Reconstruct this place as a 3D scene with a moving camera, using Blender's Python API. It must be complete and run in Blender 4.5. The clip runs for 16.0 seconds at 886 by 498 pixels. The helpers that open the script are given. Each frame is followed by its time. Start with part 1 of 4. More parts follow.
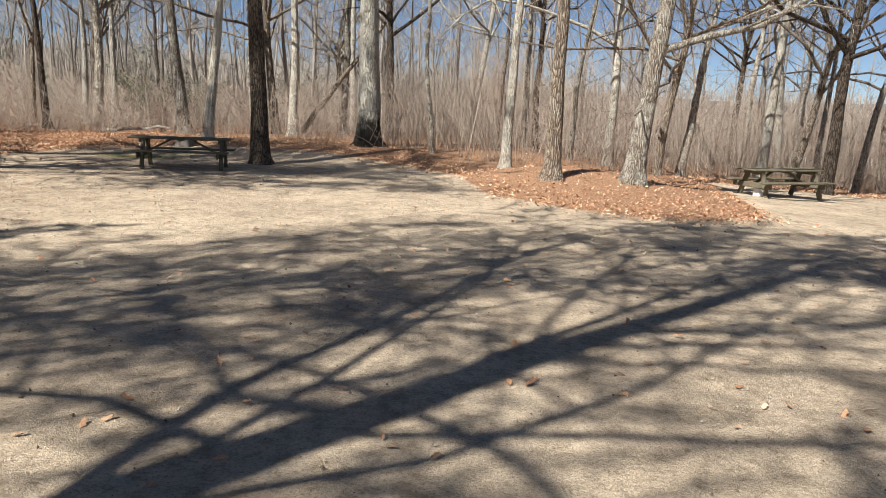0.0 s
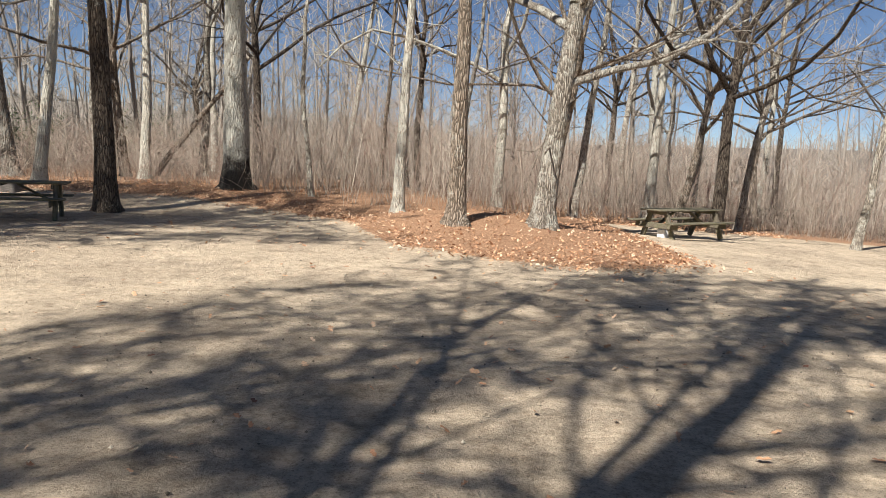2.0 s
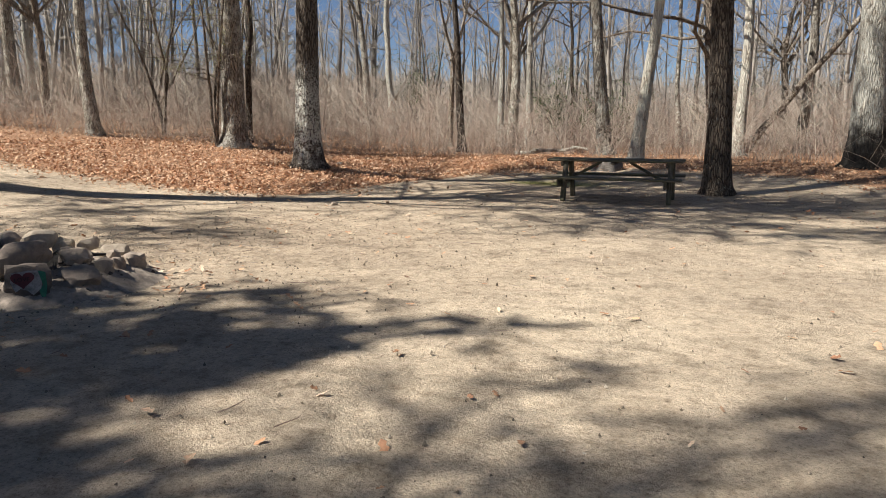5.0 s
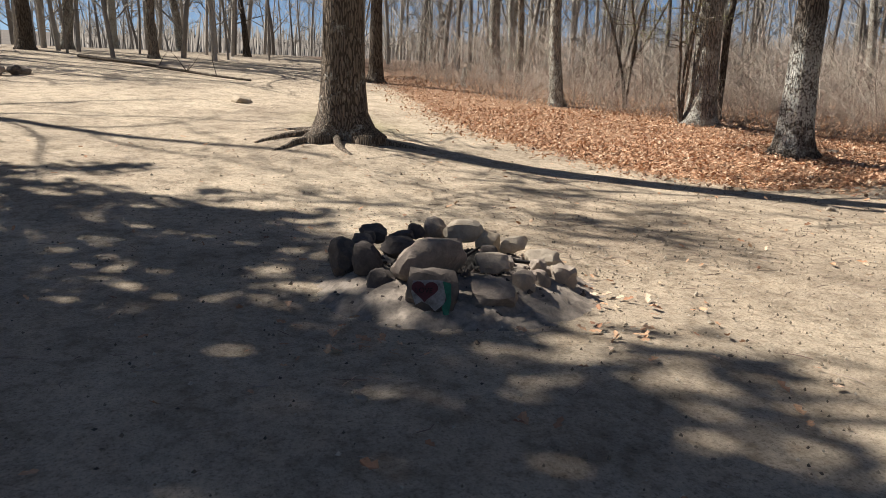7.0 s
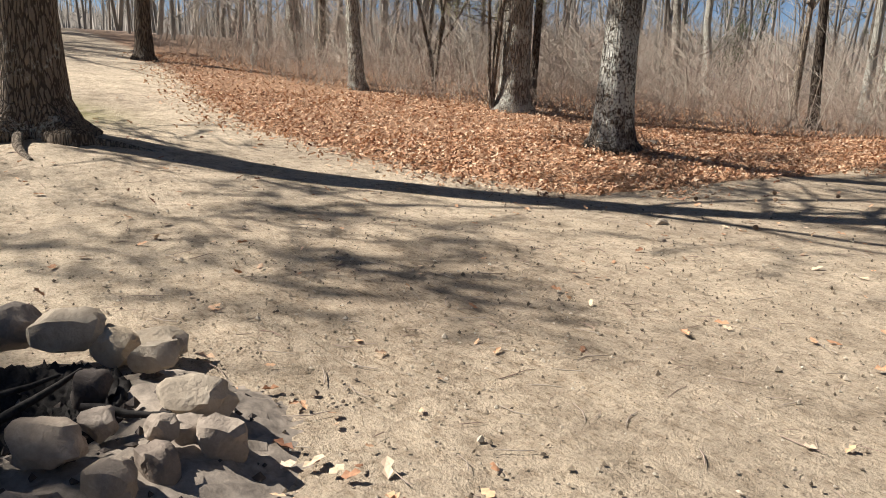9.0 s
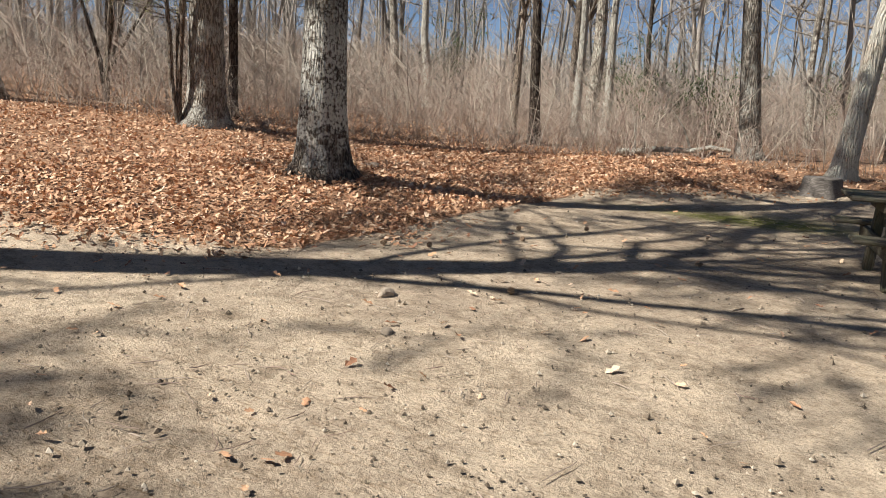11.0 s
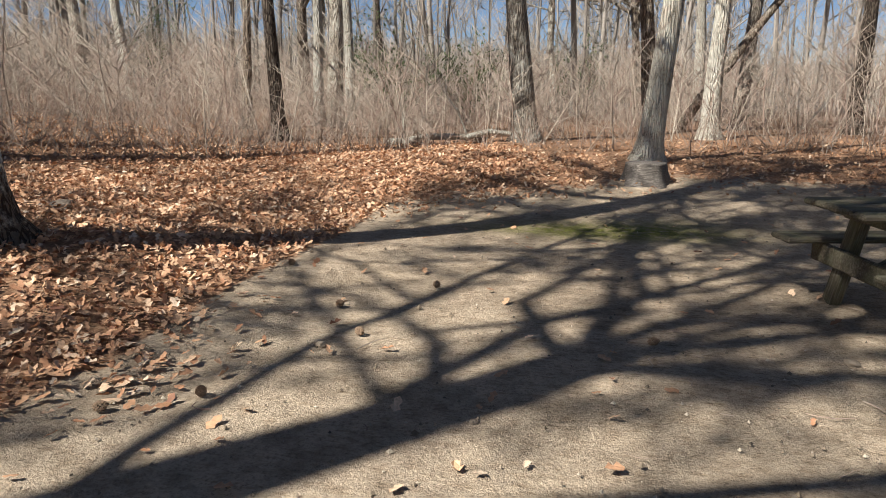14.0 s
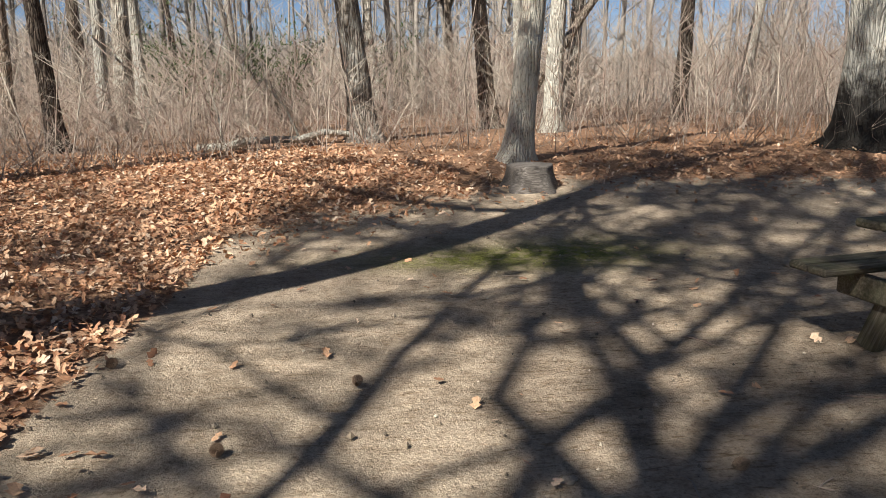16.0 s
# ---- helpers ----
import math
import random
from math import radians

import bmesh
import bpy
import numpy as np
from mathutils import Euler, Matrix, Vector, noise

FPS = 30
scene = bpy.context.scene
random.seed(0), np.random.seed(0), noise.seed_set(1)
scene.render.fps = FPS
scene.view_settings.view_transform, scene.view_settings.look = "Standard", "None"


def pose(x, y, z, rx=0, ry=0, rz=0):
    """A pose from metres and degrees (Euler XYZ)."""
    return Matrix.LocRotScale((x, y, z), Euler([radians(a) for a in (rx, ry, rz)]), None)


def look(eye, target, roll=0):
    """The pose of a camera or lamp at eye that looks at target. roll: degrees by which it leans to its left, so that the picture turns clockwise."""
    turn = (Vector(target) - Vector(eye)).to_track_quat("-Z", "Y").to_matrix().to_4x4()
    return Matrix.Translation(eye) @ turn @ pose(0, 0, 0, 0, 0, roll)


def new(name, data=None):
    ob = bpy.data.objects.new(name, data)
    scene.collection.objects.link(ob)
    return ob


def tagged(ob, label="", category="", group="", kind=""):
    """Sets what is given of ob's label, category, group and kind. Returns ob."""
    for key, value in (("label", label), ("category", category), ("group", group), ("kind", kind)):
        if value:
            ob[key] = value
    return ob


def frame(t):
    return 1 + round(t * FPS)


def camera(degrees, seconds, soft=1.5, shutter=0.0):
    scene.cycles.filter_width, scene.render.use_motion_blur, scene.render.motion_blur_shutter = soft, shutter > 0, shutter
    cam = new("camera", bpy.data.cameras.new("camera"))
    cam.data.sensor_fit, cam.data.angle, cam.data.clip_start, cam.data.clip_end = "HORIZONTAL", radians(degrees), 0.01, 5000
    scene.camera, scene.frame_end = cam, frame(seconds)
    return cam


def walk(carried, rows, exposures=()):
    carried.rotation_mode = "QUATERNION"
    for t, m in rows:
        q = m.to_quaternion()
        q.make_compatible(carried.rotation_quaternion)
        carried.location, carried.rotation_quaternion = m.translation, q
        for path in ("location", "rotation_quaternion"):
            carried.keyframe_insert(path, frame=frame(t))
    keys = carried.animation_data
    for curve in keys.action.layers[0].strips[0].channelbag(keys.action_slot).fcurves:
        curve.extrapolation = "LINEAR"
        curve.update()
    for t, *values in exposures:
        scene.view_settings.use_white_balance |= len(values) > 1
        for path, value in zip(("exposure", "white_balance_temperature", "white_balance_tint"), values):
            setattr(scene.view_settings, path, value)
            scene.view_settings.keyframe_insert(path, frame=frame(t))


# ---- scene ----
cam = camera(62.4, 16.0, soft=0.7)
PATH = [
    (0, (0.0, 0.0, 1.859), (0.0, 1.963, 1.477), 2.4),
    (0.5, (-0.064, 0.645, 1.789), (0.145, 2.603, 1.443), 2.9),
    (1, (-0.242, 1.189, 1.765), (0.051, 3.144, 1.461), 2.6),
    (1.5, (-0.431, 1.797, 1.727), (-0.084, 3.749, 1.457), 2.6),
    (2, (-0.61, 2.347, 1.71), (-0.243, 4.296, 1.455), 2.4),
    (2.5, (-0.805, 2.909, 1.694), (-0.451, 4.86, 1.434), 2.0),
    (3, (-1.107, 3.455, 1.673), (-0.836, 5.418, 1.403), 1.6),
    (3.5, (-1.449, 3.976, 1.64), (-1.348, 5.951, 1.346), 1.2),
    (4, (-1.777, 4.437, 1.625), (-1.94, 6.406, 1.311), 0.8),
    (4.5, (-2.218, 4.949, 1.544), (-2.775, 6.842, 1.217), 0.5),
    (5, (-2.631, 5.354, 1.512), (-3.629, 7.053, 1.167), 0.0),
    (5.2, (-2.798, 5.482, 1.472), (-3.96, 7.07, 1.117), 0.1),
    (7.3, (-4.746, 7.088, 1.507), (-6.518, 7.91, 1.077), 1.3),
    (7.5, (-4.978, 7.285, 1.488), (-6.743, 8.12, 1.055), 1.5),
    (8, (-5.464, 7.79, 1.506), (-7.186, 8.706, 1.064), 1.4),
    (8.2, (-5.645, 8.0, 1.547), (-7.333, 8.971, 1.091), 1.2),
    (8.5, (-5.969, 8.359, 1.496), (-7.6, 9.422, 1.037), 1.5),
    (9, (-6.352, 8.968, 1.511), (-7.87, 10.184, 1.048), 1.8),
    (9.5, (-6.7, 9.604, 1.517), (-8.102, 10.957, 1.062), 2.4),
    (10, (-7.124, 10.225, 1.482), (-8.403, 11.699, 1.048), 2.9),
    (10.2, (-7.286, 10.496, 1.454), (-8.515, 12.015, 1.025), 3.0),
    (12.3, (-8.828, 12.369, 1.511), (-9.401, 14.243, 1.111), 0.7),
    (12.5, (-8.949, 12.577, 1.493), (-9.466, 14.466, 1.085), 0.4),
    (13, (-9.253, 13.073, 1.504), (-9.678, 14.982, 1.085), -0.1),
    (13.5, (-9.578, 13.591, 1.491), (-9.932, 15.513, 1.065), 0.0),
    (14, (-9.849, 14.121, 1.521), (-10.16, 16.048, 1.086), 0.1),
    (14.5, (-10.135, 14.622, 1.524), (-10.388, 16.556, 1.082), 0.2),
    (15, (-10.339, 15.14, 1.519), (-10.5, 17.081, 1.067), 0.1),
    (15.5, (-10.548, 15.614, 1.508), (-10.553, 17.562, 1.053), -0.2),
    (16, (-10.681, 15.978, 1.506), (-10.47, 17.914, 1.052), -0.8),
]
walk(cam, [(t, look(eye, target, roll)) for t, eye, target, roll in PATH], [(0, 0.80)])

# exposure settled for bright midday sun
SUN_AZ = (-0.705, -0.709)      # towards the sun, in plan
SUN_EL = radians(46)

world = bpy.data.worlds.new("sky")
scene.world = world
world.use_nodes = True
wn = world.node_tree.nodes
sky = wn.new("ShaderNodeTexSky")
sky.sky_type = 'NISHITA'
sky.sun_disc = False
sky.sun_elevation = SUN_EL
sky.sun_rotation = math.atan2(SUN_AZ[0], SUN_AZ[1])
sky.air_density, sky.dust_density, sky.ozone_density = 0.52, 0.0, 1.8
wn["Background"].inputs["Strength"].default_value = 0.05
world.node_tree.links.new(sky.outputs[0], wn["Background"].inputs["Color"])

sun = new("sun", bpy.data.lights.new("sun", 'SUN'))
sun.data.energy, sun.data.angle, sun.data.color = 5.0, radians(0.53), (1.0, 0.945, 0.87)
sun.matrix_world = look((SUN_AZ[0] * 40, SUN_AZ[1] * 40, 40 * math.tan(SUN_EL)), (0, 0, 0))


# ---- materials ----
def mat(name, rough=0.8, spec=0.3):
    m = bpy.data.materials.new(name)
    m.use_nodes = True
    b = m.node_tree.nodes["Principled BSDF"]
    b.inputs["Roughness"].default_value = rough
    b.inputs["Specular IOR Level"].default_value = spec
    return m, m.node_tree, b


def node(nt, kind, **vals):
    n = nt.nodes.new(kind)
    for key, v in vals.items():
        n.inputs[key.replace("_", " ")].default_value = v
    return n


def tex_noise(nt, vec, scale, detail=6.0, rough=0.6):
    n = node(nt, "ShaderNodeTexNoise", Scale=scale, Detail=detail, Roughness=rough)
    nt.links.new(vec, n.inputs["Vector"])
    return n.outputs["Fac"]


def ramp(nt, fac, stops):
    r = nt.nodes.new("ShaderNodeValToRGB")
    el = r.color_ramp.elements
    while len(el) < len(stops):
        el.new(0.5)
    for e, (p, c) in zip(el, stops):
        e.position, e.color = p, (*c, 1)
    nt.links.new(fac, r.inputs[0])
    return r.outputs["Color"]


def mix(nt, fac, a, b, blend='MIX'):
    n = nt.nodes.new("ShaderNodeMix")
    n.data_type, n.blend_type = 'RGBA', blend
    for socket, v in ((n.inputs[0], fac), (n.inputs[6], a), (n.inputs[7], b)):
        if isinstance(v, (int, float)):
            socket.default_value = v
        elif isinstance(v, tuple):
            socket.default_value = (*v, 1)
        else:
            nt.links.new(v, socket)
    return n.outputs[2]


def mathn(nt, op, a, b=0.0):
    n = nt.nodes.new("ShaderNodeMath")
    n.operation = op
    for socket, v in zip(n.inputs, (a, b)):
        if isinstance(v, (int, float)):
            socket.default_value = v
        else:
            nt.links.new(v, socket)
    return n.outputs[0]


def bump(nt, bsdf, height, strength, dist):
    n = node(nt, "ShaderNodeBump", Strength=strength, Distance=dist)
    nt.links.new(height, n.inputs["Height"])
    nt.links.new(n.outputs[0], bsdf.inputs["Normal"])


def coords(nt, scale=(1, 1, 1), generated="Object"):
    tc = nt.nodes.new("ShaderNodeTexCoord")
    mp = nt.nodes.new("ShaderNodeMapping")
    mp.inputs["Scale"].default_value = scale
    nt.links.new(tc.outputs[generated], mp.inputs[0])
    return mp.outputs[0]


def attr(nt, name):
    a = nt.nodes.new("ShaderNodeAttribute")
    a.attribute_name = name
    return a


def ground_material():
    m, nt, b = mat("sandy_ground", 0.95, 0.15)
    v = coords(nt)
    big = ramp(nt, tex_noise(nt, v, 0.35, 5), [(0.3, (0.48, 0.40, 0.31)), (0.55, (0.64, 0.54, 0.415)), (0.75, (0.73, 0.625, 0.48))])
    mid = ramp(nt, tex_noise(nt, v, 2.6, 8, 0.7), [(0.3, (0.55, 0.53, 0.5)), (0.5, (0.95, 0.94, 0.92)), (0.7, (1.12, 1.1, 1.06))])
    sand = mix(nt, 1.0, big, mid, 'MULTIPLY')
    grit = ramp(nt, tex_noise(nt, v, 50, 6, 0.75), [(0.34, (0.30, 0.26, 0.23)), (0.47, (0.95, 0.95, 0.95)), (0.66, (1.28, 1.25, 1.2))])
    sand = mix(nt, 0.65, sand, grit, 'MULTIPLY')
    scuff = ramp(nt, tex_noise(nt, v, 11, 7, 0.68), [(0.36, (0.66, 0.63, 0.60)), (0.52, (1, 1, 1)), (0.7, (1.1, 1.1, 1.09))])
    sand = mix(nt, 0.8, sand, scuff, 'MULTIPLY')
    stretched = coords(nt, (1, 4.5, 1))
    strands = ramp(nt, tex_noise(nt, stretched, 9, 7, 0.7), [(0.36, (0.5, 0.43, 0.34)), (0.46, (1, 1, 1)), (1.0, (1, 1, 1))])
    masks = attr(nt, "cover").outputs["Color"]
    sep = nt.nodes.new("ShaderNodeSeparateColor")
    nt.links.new(masks, sep.inputs[0])
    patch = ramp(nt, tex_noise(nt, v, 0.9, 9, 0.72), [(0.40, (0, 0, 0)), (0.60, (1, 1, 1))])
    sand = mix(nt, mathn(nt, 'MULTIPLY', patch, 0.3), sand, mix(nt, 1.0, sand, (0.66, 0.63, 0.60), 'MULTIPLY'))
    # greyer strawy soil, tinted darker to make up for thin tree shade
    sand = mix(nt, sep.outputs[2], sand, mix(nt, 1.0, (0.84, 0.82, 0.81), strands, 'MULTIPLY'), 'MULTIPLY')
    duff = ramp(nt, tex_noise(nt, v, 24, 8, 0.75), [(0.3, (0.10, 0.05, 0.03)), (0.5, (0.34, 0.20, 0.12)), (0.68, (0.58, 0.38, 0.24))])
    edge = mathn(nt, 'ADD', sep.outputs[0], mathn(nt, 'MULTIPLY', mathn(nt, 'SUBTRACT', tex_noise(nt, v, 5, 6, 0.7), 0.5), 1.6))
    edge = ramp(nt, edge, [(0.4, (0, 0, 0)), (0.62, (1, 1, 1))])
    moss = ramp(nt, tex_noise(nt, v, 30, 6, 0.7), [(0.3, (0.07, 0.08, 0.02)), (0.6, (0.24, 0.24, 0.06))])
    mossf = mathn(nt, 'MULTIPLY', sep.outputs[1], ramp(nt, tex_noise(nt, v, 7, 6, 0.7), [(0.34, (0.2, 0.2, 0.2)), (0.52, (1, 1, 1))]))
    col = mix(nt, mossf, mix(nt, edge, sand, duff), moss)
    woods = ramp(nt, tex_noise(nt, v, 0.4, 8, 0.75), [(0.3, (0.10, 0.085, 0.07)), (0.7, (0.24, 0.21, 0.18))])
    col = mix(nt, attr(nt, "cover").outputs["Alpha"], woods, col)
    nt.links.new(col, b.inputs["Base Color"])
    h = mathn(nt, 'ADD', tex_noise(nt, v, 6, 10, 0.72), mathn(nt, 'MULTIPLY', tex_noise(nt, v, 60, 5, 0.7), 0.45))
    bump(nt, b, h, 0.85, 0.055)
    return m


def bark_material(name, dark, light, lichen=(0.62, 0.63, 0.57), cover=0.5, low_white=0.0, low_black=0.0):
    m, nt, b = mat(name, 0.92, 0.15)
    v = coords(nt, (1, 1, 0.16))
    w = coords(nt)
    vor = node(nt, "ShaderNodeTexVoronoi", Scale=22.0)
    vor.feature = 'DISTANCE_TO_EDGE'
    warp = nt.nodes.new("ShaderNodeVectorMath")
    warp.operation = 'ADD'
    wob = node(nt, "ShaderNodeTexNoise", Scale=9.0, Detail=4.0)
    nt.links.new(v, wob.inputs["Vector"])
    sc = nt.nodes.new("ShaderNodeVectorMath")
    sc.operation = 'SCALE'
    sc.inputs["Scale"].default_value = 0.12
    nt.links.new(wob.outputs["Color"], sc.inputs[0])
    nt.links.new(v, warp.inputs[0])
    nt.links.new(sc.outputs[0], warp.inputs[1])
    nt.links.new(warp.outputs[0], vor.inputs["Vector"])
    ridge = mathn(nt, 'MULTIPLY', vor.outputs["Distance"], 3.2)
    rough = tex_noise(nt, v, 40, 8, 0.75)
    h = mathn(nt, 'ADD', mathn(nt, 'MINIMUM', ridge, 1.0), mathn(nt, 'MULTIPLY', rough, 0.8))
    base = ramp(nt, h, [(0.3, tuple(c * 0.5 for c in dark)), (0.75, dark), (1.3 / 1.8, light), (1.0, light)])
    blot = tex_noise(nt, w, 3.2, 8, 0.72)
    fleck = tex_noise(nt, w, 26, 5, 0.7)
    lf = ramp(nt, mathn(nt, 'ADD', mathn(nt, 'MULTIPLY', blot, 0.65), mathn(nt, 'MULTIPLY', fleck, 0.35)), [(0.64 - 0.28 * cover, (0, 0, 0)), (0.74 - 0.28 * cover, (1, 1, 1))])
    col = mix(nt, mathn(nt, 'MULTIPLY', lf, 0.75), base, lichen)
    sepx = nt.nodes.new("ShaderNodeSeparateXYZ")
    nt.links.new(w, sepx.inputs[0])
    z = mathn(nt, 'ADD', sepx.outputs[2], mathn(nt, 'MULTIPLY', mathn(nt, 'SUBTRACT', blot, 0.5), 2.0))
    if low_white:
        band = ramp(nt, mathn(nt, 'MULTIPLY', z, 0.25), [(0.04, (0, 0, 0)), (0.14, (1, 1, 1)), (0.42, (1, 1, 1)), (0.62, (0, 0, 0))])
        spots = ramp(nt, mathn(nt, 'ADD', mathn(nt, 'MULTIPLY', fleck, 0.6), mathn(nt, 'MULTIPLY', blot, 0.4)), [(0.45, (0, 0, 0)), (0.53, (1, 1, 1))])
        col = mix(nt, mathn(nt, 'MULTIPLY', mathn(nt, 'MULTIPLY', band, spots), low_white), col, (0.66, 0.67, 0.62))
    if low_black:
        char = ramp(nt, mathn(nt, 'MULTIPLY', z, 0.25), [(0.18, (1, 1, 1)), (0.36, (0, 0, 0))])
        col = mix(nt, mathn(nt, 'MULTIPLY', char, low_black), col, (0.025, 0.022, 0.02))
    info = nt.nodes.new("ShaderNodeObjectInfo")
    tint = ramp(nt, info.outputs["Random"], [(0.0, (0.78, 0.77, 0.76)), (1.0, (1.15, 1.12, 1.08))])
    nt.links.new(mix(nt, 1.0, col, tint, 'MULTIPLY'), b.inputs["Base Color"])
    bump(nt, b, h, 0.9, 0.045)
    return m


def twig_material(name, a, c):
    m, nt, b = mat(name, 0.85, 0.2)
    t = attr(nt, "tint").outputs["Fac"]
    col = mix(nt, t, a, c)
    grain = ramp(nt, tex_noise(nt, coords(nt), 14, 4), [(0.3, (0.75, 0.75, 0.75)), (0.7, (1.15, 1.15, 1.15))])
    nt.links.new(mix(nt, 1.0, col, grain, 'MULTIPLY'), b.inputs["Base Color"])
    return m


def leaf_material(name, stops):
    m, nt, b = mat(name, 0.7, 0.3)
    col = ramp(nt, attr(nt, "tint").outputs["Fac"], stops)
    grain = ramp(nt, tex_noise(nt, coords(nt), 60, 4), [(0.3, (0.7, 0.7, 0.7)), (0.7, (1.15, 1.15, 1.15))])
    nt.links.new(mix(nt, 1.0, col, grain, 'MULTIPLY'), b.inputs["Base Color"])
    return m


def wood_material(name, dark, light, green=0.0):
    m, nt, b = mat(name, 0.85, 0.2)
    v = coords(nt, (0.9, 14, 14))
    info = nt.nodes.new("ShaderNodeObjectInfo")
    off = nt.nodes.new("ShaderNodeVectorMath")
    off.operation = 'ADD'
    nt.links.new(v, off.inputs[0])
    nt.links.new(mathn(nt, 'MULTIPLY', info.outputs["Random"], 40), off.inputs[1])
    grain = tex_noise(nt, off.outputs[0], 5, 8, 0.7)
    col = ramp(nt, grain, [(0.28, tuple(c * 0.4 for c in dark)), (0.48, dark), (0.7, light)])
    stain = ramp(nt, tex_noise(nt, coords(nt), 4, 6, 0.7), [(0.42, (0, 0, 0)), (0.62, (1, 1, 1))])
    col = mix(nt, mathn(nt, 'MULTIPLY', stain, green), col, (0.16, 0.17, 0.09))
    nt.links.new(col, b.inputs["Base Color"])
    bump(nt, b, grain, 0.6, 0.01)
    return m


def stone_material(name, a, c, soot=0.3):
    m, nt, b = mat(name, 0.9, 0.2)
    v = coords(nt)
    info = nt.nodes.new("ShaderNodeObjectInfo")
    n = tex_noise(nt, v, 6, 9, 0.7)
    col = ramp(nt, n, [(0.3, tuple(x * 0.6 for x in a)), (0.5, a), (0.72, c)])
    tint = ramp(nt, info.outputs["Random"], [(0.0, (0.72, 0.68, 0.66)), (0.5, (0.95, 0.93, 0.92)), (1.0, (1.2, 1.12, 1.02))])
    col = mix(nt, 1.0, col, tint, 'MULTIPLY')
    s = ramp(nt, tex_noise(nt, v, 3.5, 5, 0.6), [(0.5, (0, 0, 0)), (0.68, (1, 1, 1))])
    col = mix(nt, mathn(nt, 'MULTIPLY', s, soot), col, (0.05, 0.045, 0.042))
    nt.links.new(col, b.inputs["Base Color"])
    bump(nt, b, mathn(nt, 'ADD', n, mathn(nt, 'MULTIPLY', tex_noise(nt, v, 45, 4), 0.3)), 0.7, 0.03)
    return m


def plain_material(name, col, rough=0.9, var=0.25, scale=20):
    m, nt, b = mat(name, rough, 0.2)
    c = ramp(nt, tex_noise(nt, coords(nt), scale, 6, 0.7), [(0.3, tuple(x * (1 - var) for x in col)), (0.7, tuple(min(1, x * (1 + var)) for x in col))])
    nt.links.new(c, b.inputs["Base Color"])
    bump(nt, b, tex_noise(nt, coords(nt), scale * 2, 5), 0.4, 0.01)
    return m


GROUND = ground_material()
BARK_GREY = bark_material("bark_grey", (0.20, 0.175, 0.145), (0.37, 0.335, 0.285), cover=0.55)
BARK_DARK = bark_material("bark_dark", (0.07, 0.055, 0.045), (0.15, 0.125, 0.10), cover=0.25)
BARK_PALE = bark_material("bark_pale", (0.34, 0.30, 0.245), (0.56, 0.51, 0.43), cover=0.8)
BARK_BASE_WHITE = bark_material("bark_lichen_base", (0.075, 0.062, 0.052), (0.18, 0.155, 0.13), cover=0.25, low_white=1.0)
BARK_BURNT = bark_material("bark_burnt_base", (0.30, 0.27, 0.22), (0.54, 0.50, 0.43), cover=0.8, low_black=0.93)
BARK_TWO = bark_material("bark_brown", (0.19, 0.155, 0.12), (0.36, 0.30, 0.24), cover=0.4)
BARK_GREAT = bark_material("bark_dark_brown", (0.115, 0.092, 0.072), (0.25, 0.205, 0.16), cover=0.3)
BRUSH = twig_material("brush_twigs", (0.26, 0.175, 0.14), (0.48, 0.425, 0.35))
FARWOOD = twig_material("far_bark", (0.17, 0.15, 0.13), (0.40, 0.365, 0.32))
OAK_LEAF = leaf_material("dead_oak_leaves", [(0.0, (0.20, 0.09, 0.055)), (0.35, (0.48, 0.255, 0.14)), (0.7, (0.68, 0.43, 0.26)), (1.0, (0.80, 0.63, 0.46))])
GREEN_LEAF = leaf_material("evergreen_leaves", [(0.0, (0.03, 0.055, 0.02)), (0.6, (0.07, 0.11, 0.035)), (1.0, (0.13, 0.16, 0.06))])
BUD_LEAF = leaf_material("spring_buds", [(0.0, (0.22, 0.24, 0.07)), (1.0, (0.42, 0.42, 0.18))])
TABLE_WOOD = wood_material("weathered_table_wood", (0.115, 0.097, 0.07), (0.27, 0.24, 0.19), green=0.45)
STUMP_WOOD = wood_material("grey_cut_wood", (0.13, 0.115, 0.10), (0.30, 0.275, 0.245))
STONE = stone_material("fire_stone", (0.33, 0.285, 0.24), (0.52, 0.45, 0.38), 0.5)
STONE_PALE = stone_material("sun_bleached_stone", (0.42, 0.36, 0.28), (0.58, 0.51, 0.41), 0.1)
STONE_DARK = stone_material("sooty_stone", (0.12, 0.105, 0.095), (0.24, 0.205, 0.18), 0.7)
CHAR = plain_material("charcoal_ash", (0.035, 0.032, 0.03), 0.95, 0.6, 25)
CLOD = leaf_material("soil_crumbs", [(0.0, (0.09, 0.07, 0.05)), (0.6, (0.30, 0.24, 0.17)), (1.0, (0.6, 0.53, 0.42))])
WHITE_PAINT = plain_material("white_stone_paint", (0.27, 0.26, 0.25), 0.8, 0.6, 16)
MAROON = plain_material("maroon_paint", (0.10, 0.03, 0.035), 0.6, 0.3, 18)
GREEN_PAINT = plain_material("green_paint", (0.04, 0.16, 0.10), 0.7, 0.5, 14)
BLACK_PAINT = plain_material("black_paint", (0.02, 0.018, 0.018), 0.6, 0.2)
BOX_WHITE = plain_material("white_plastic", (0.75, 0.75, 0.74), 0.5, 0.05)
SOIL = plain_material("trampled_ashy_soil", (0.29, 0.245, 0.20), 0.95, 0.45, 14)
RED_BOARD = plain_material("red_boards", (0.22, 0.06, 0.05), 0.7, 0.2, 6)
ROOFING = plain_material("grey_roofing", (0.22, 0.21, 0.20), 0.9, 0.2, 8)
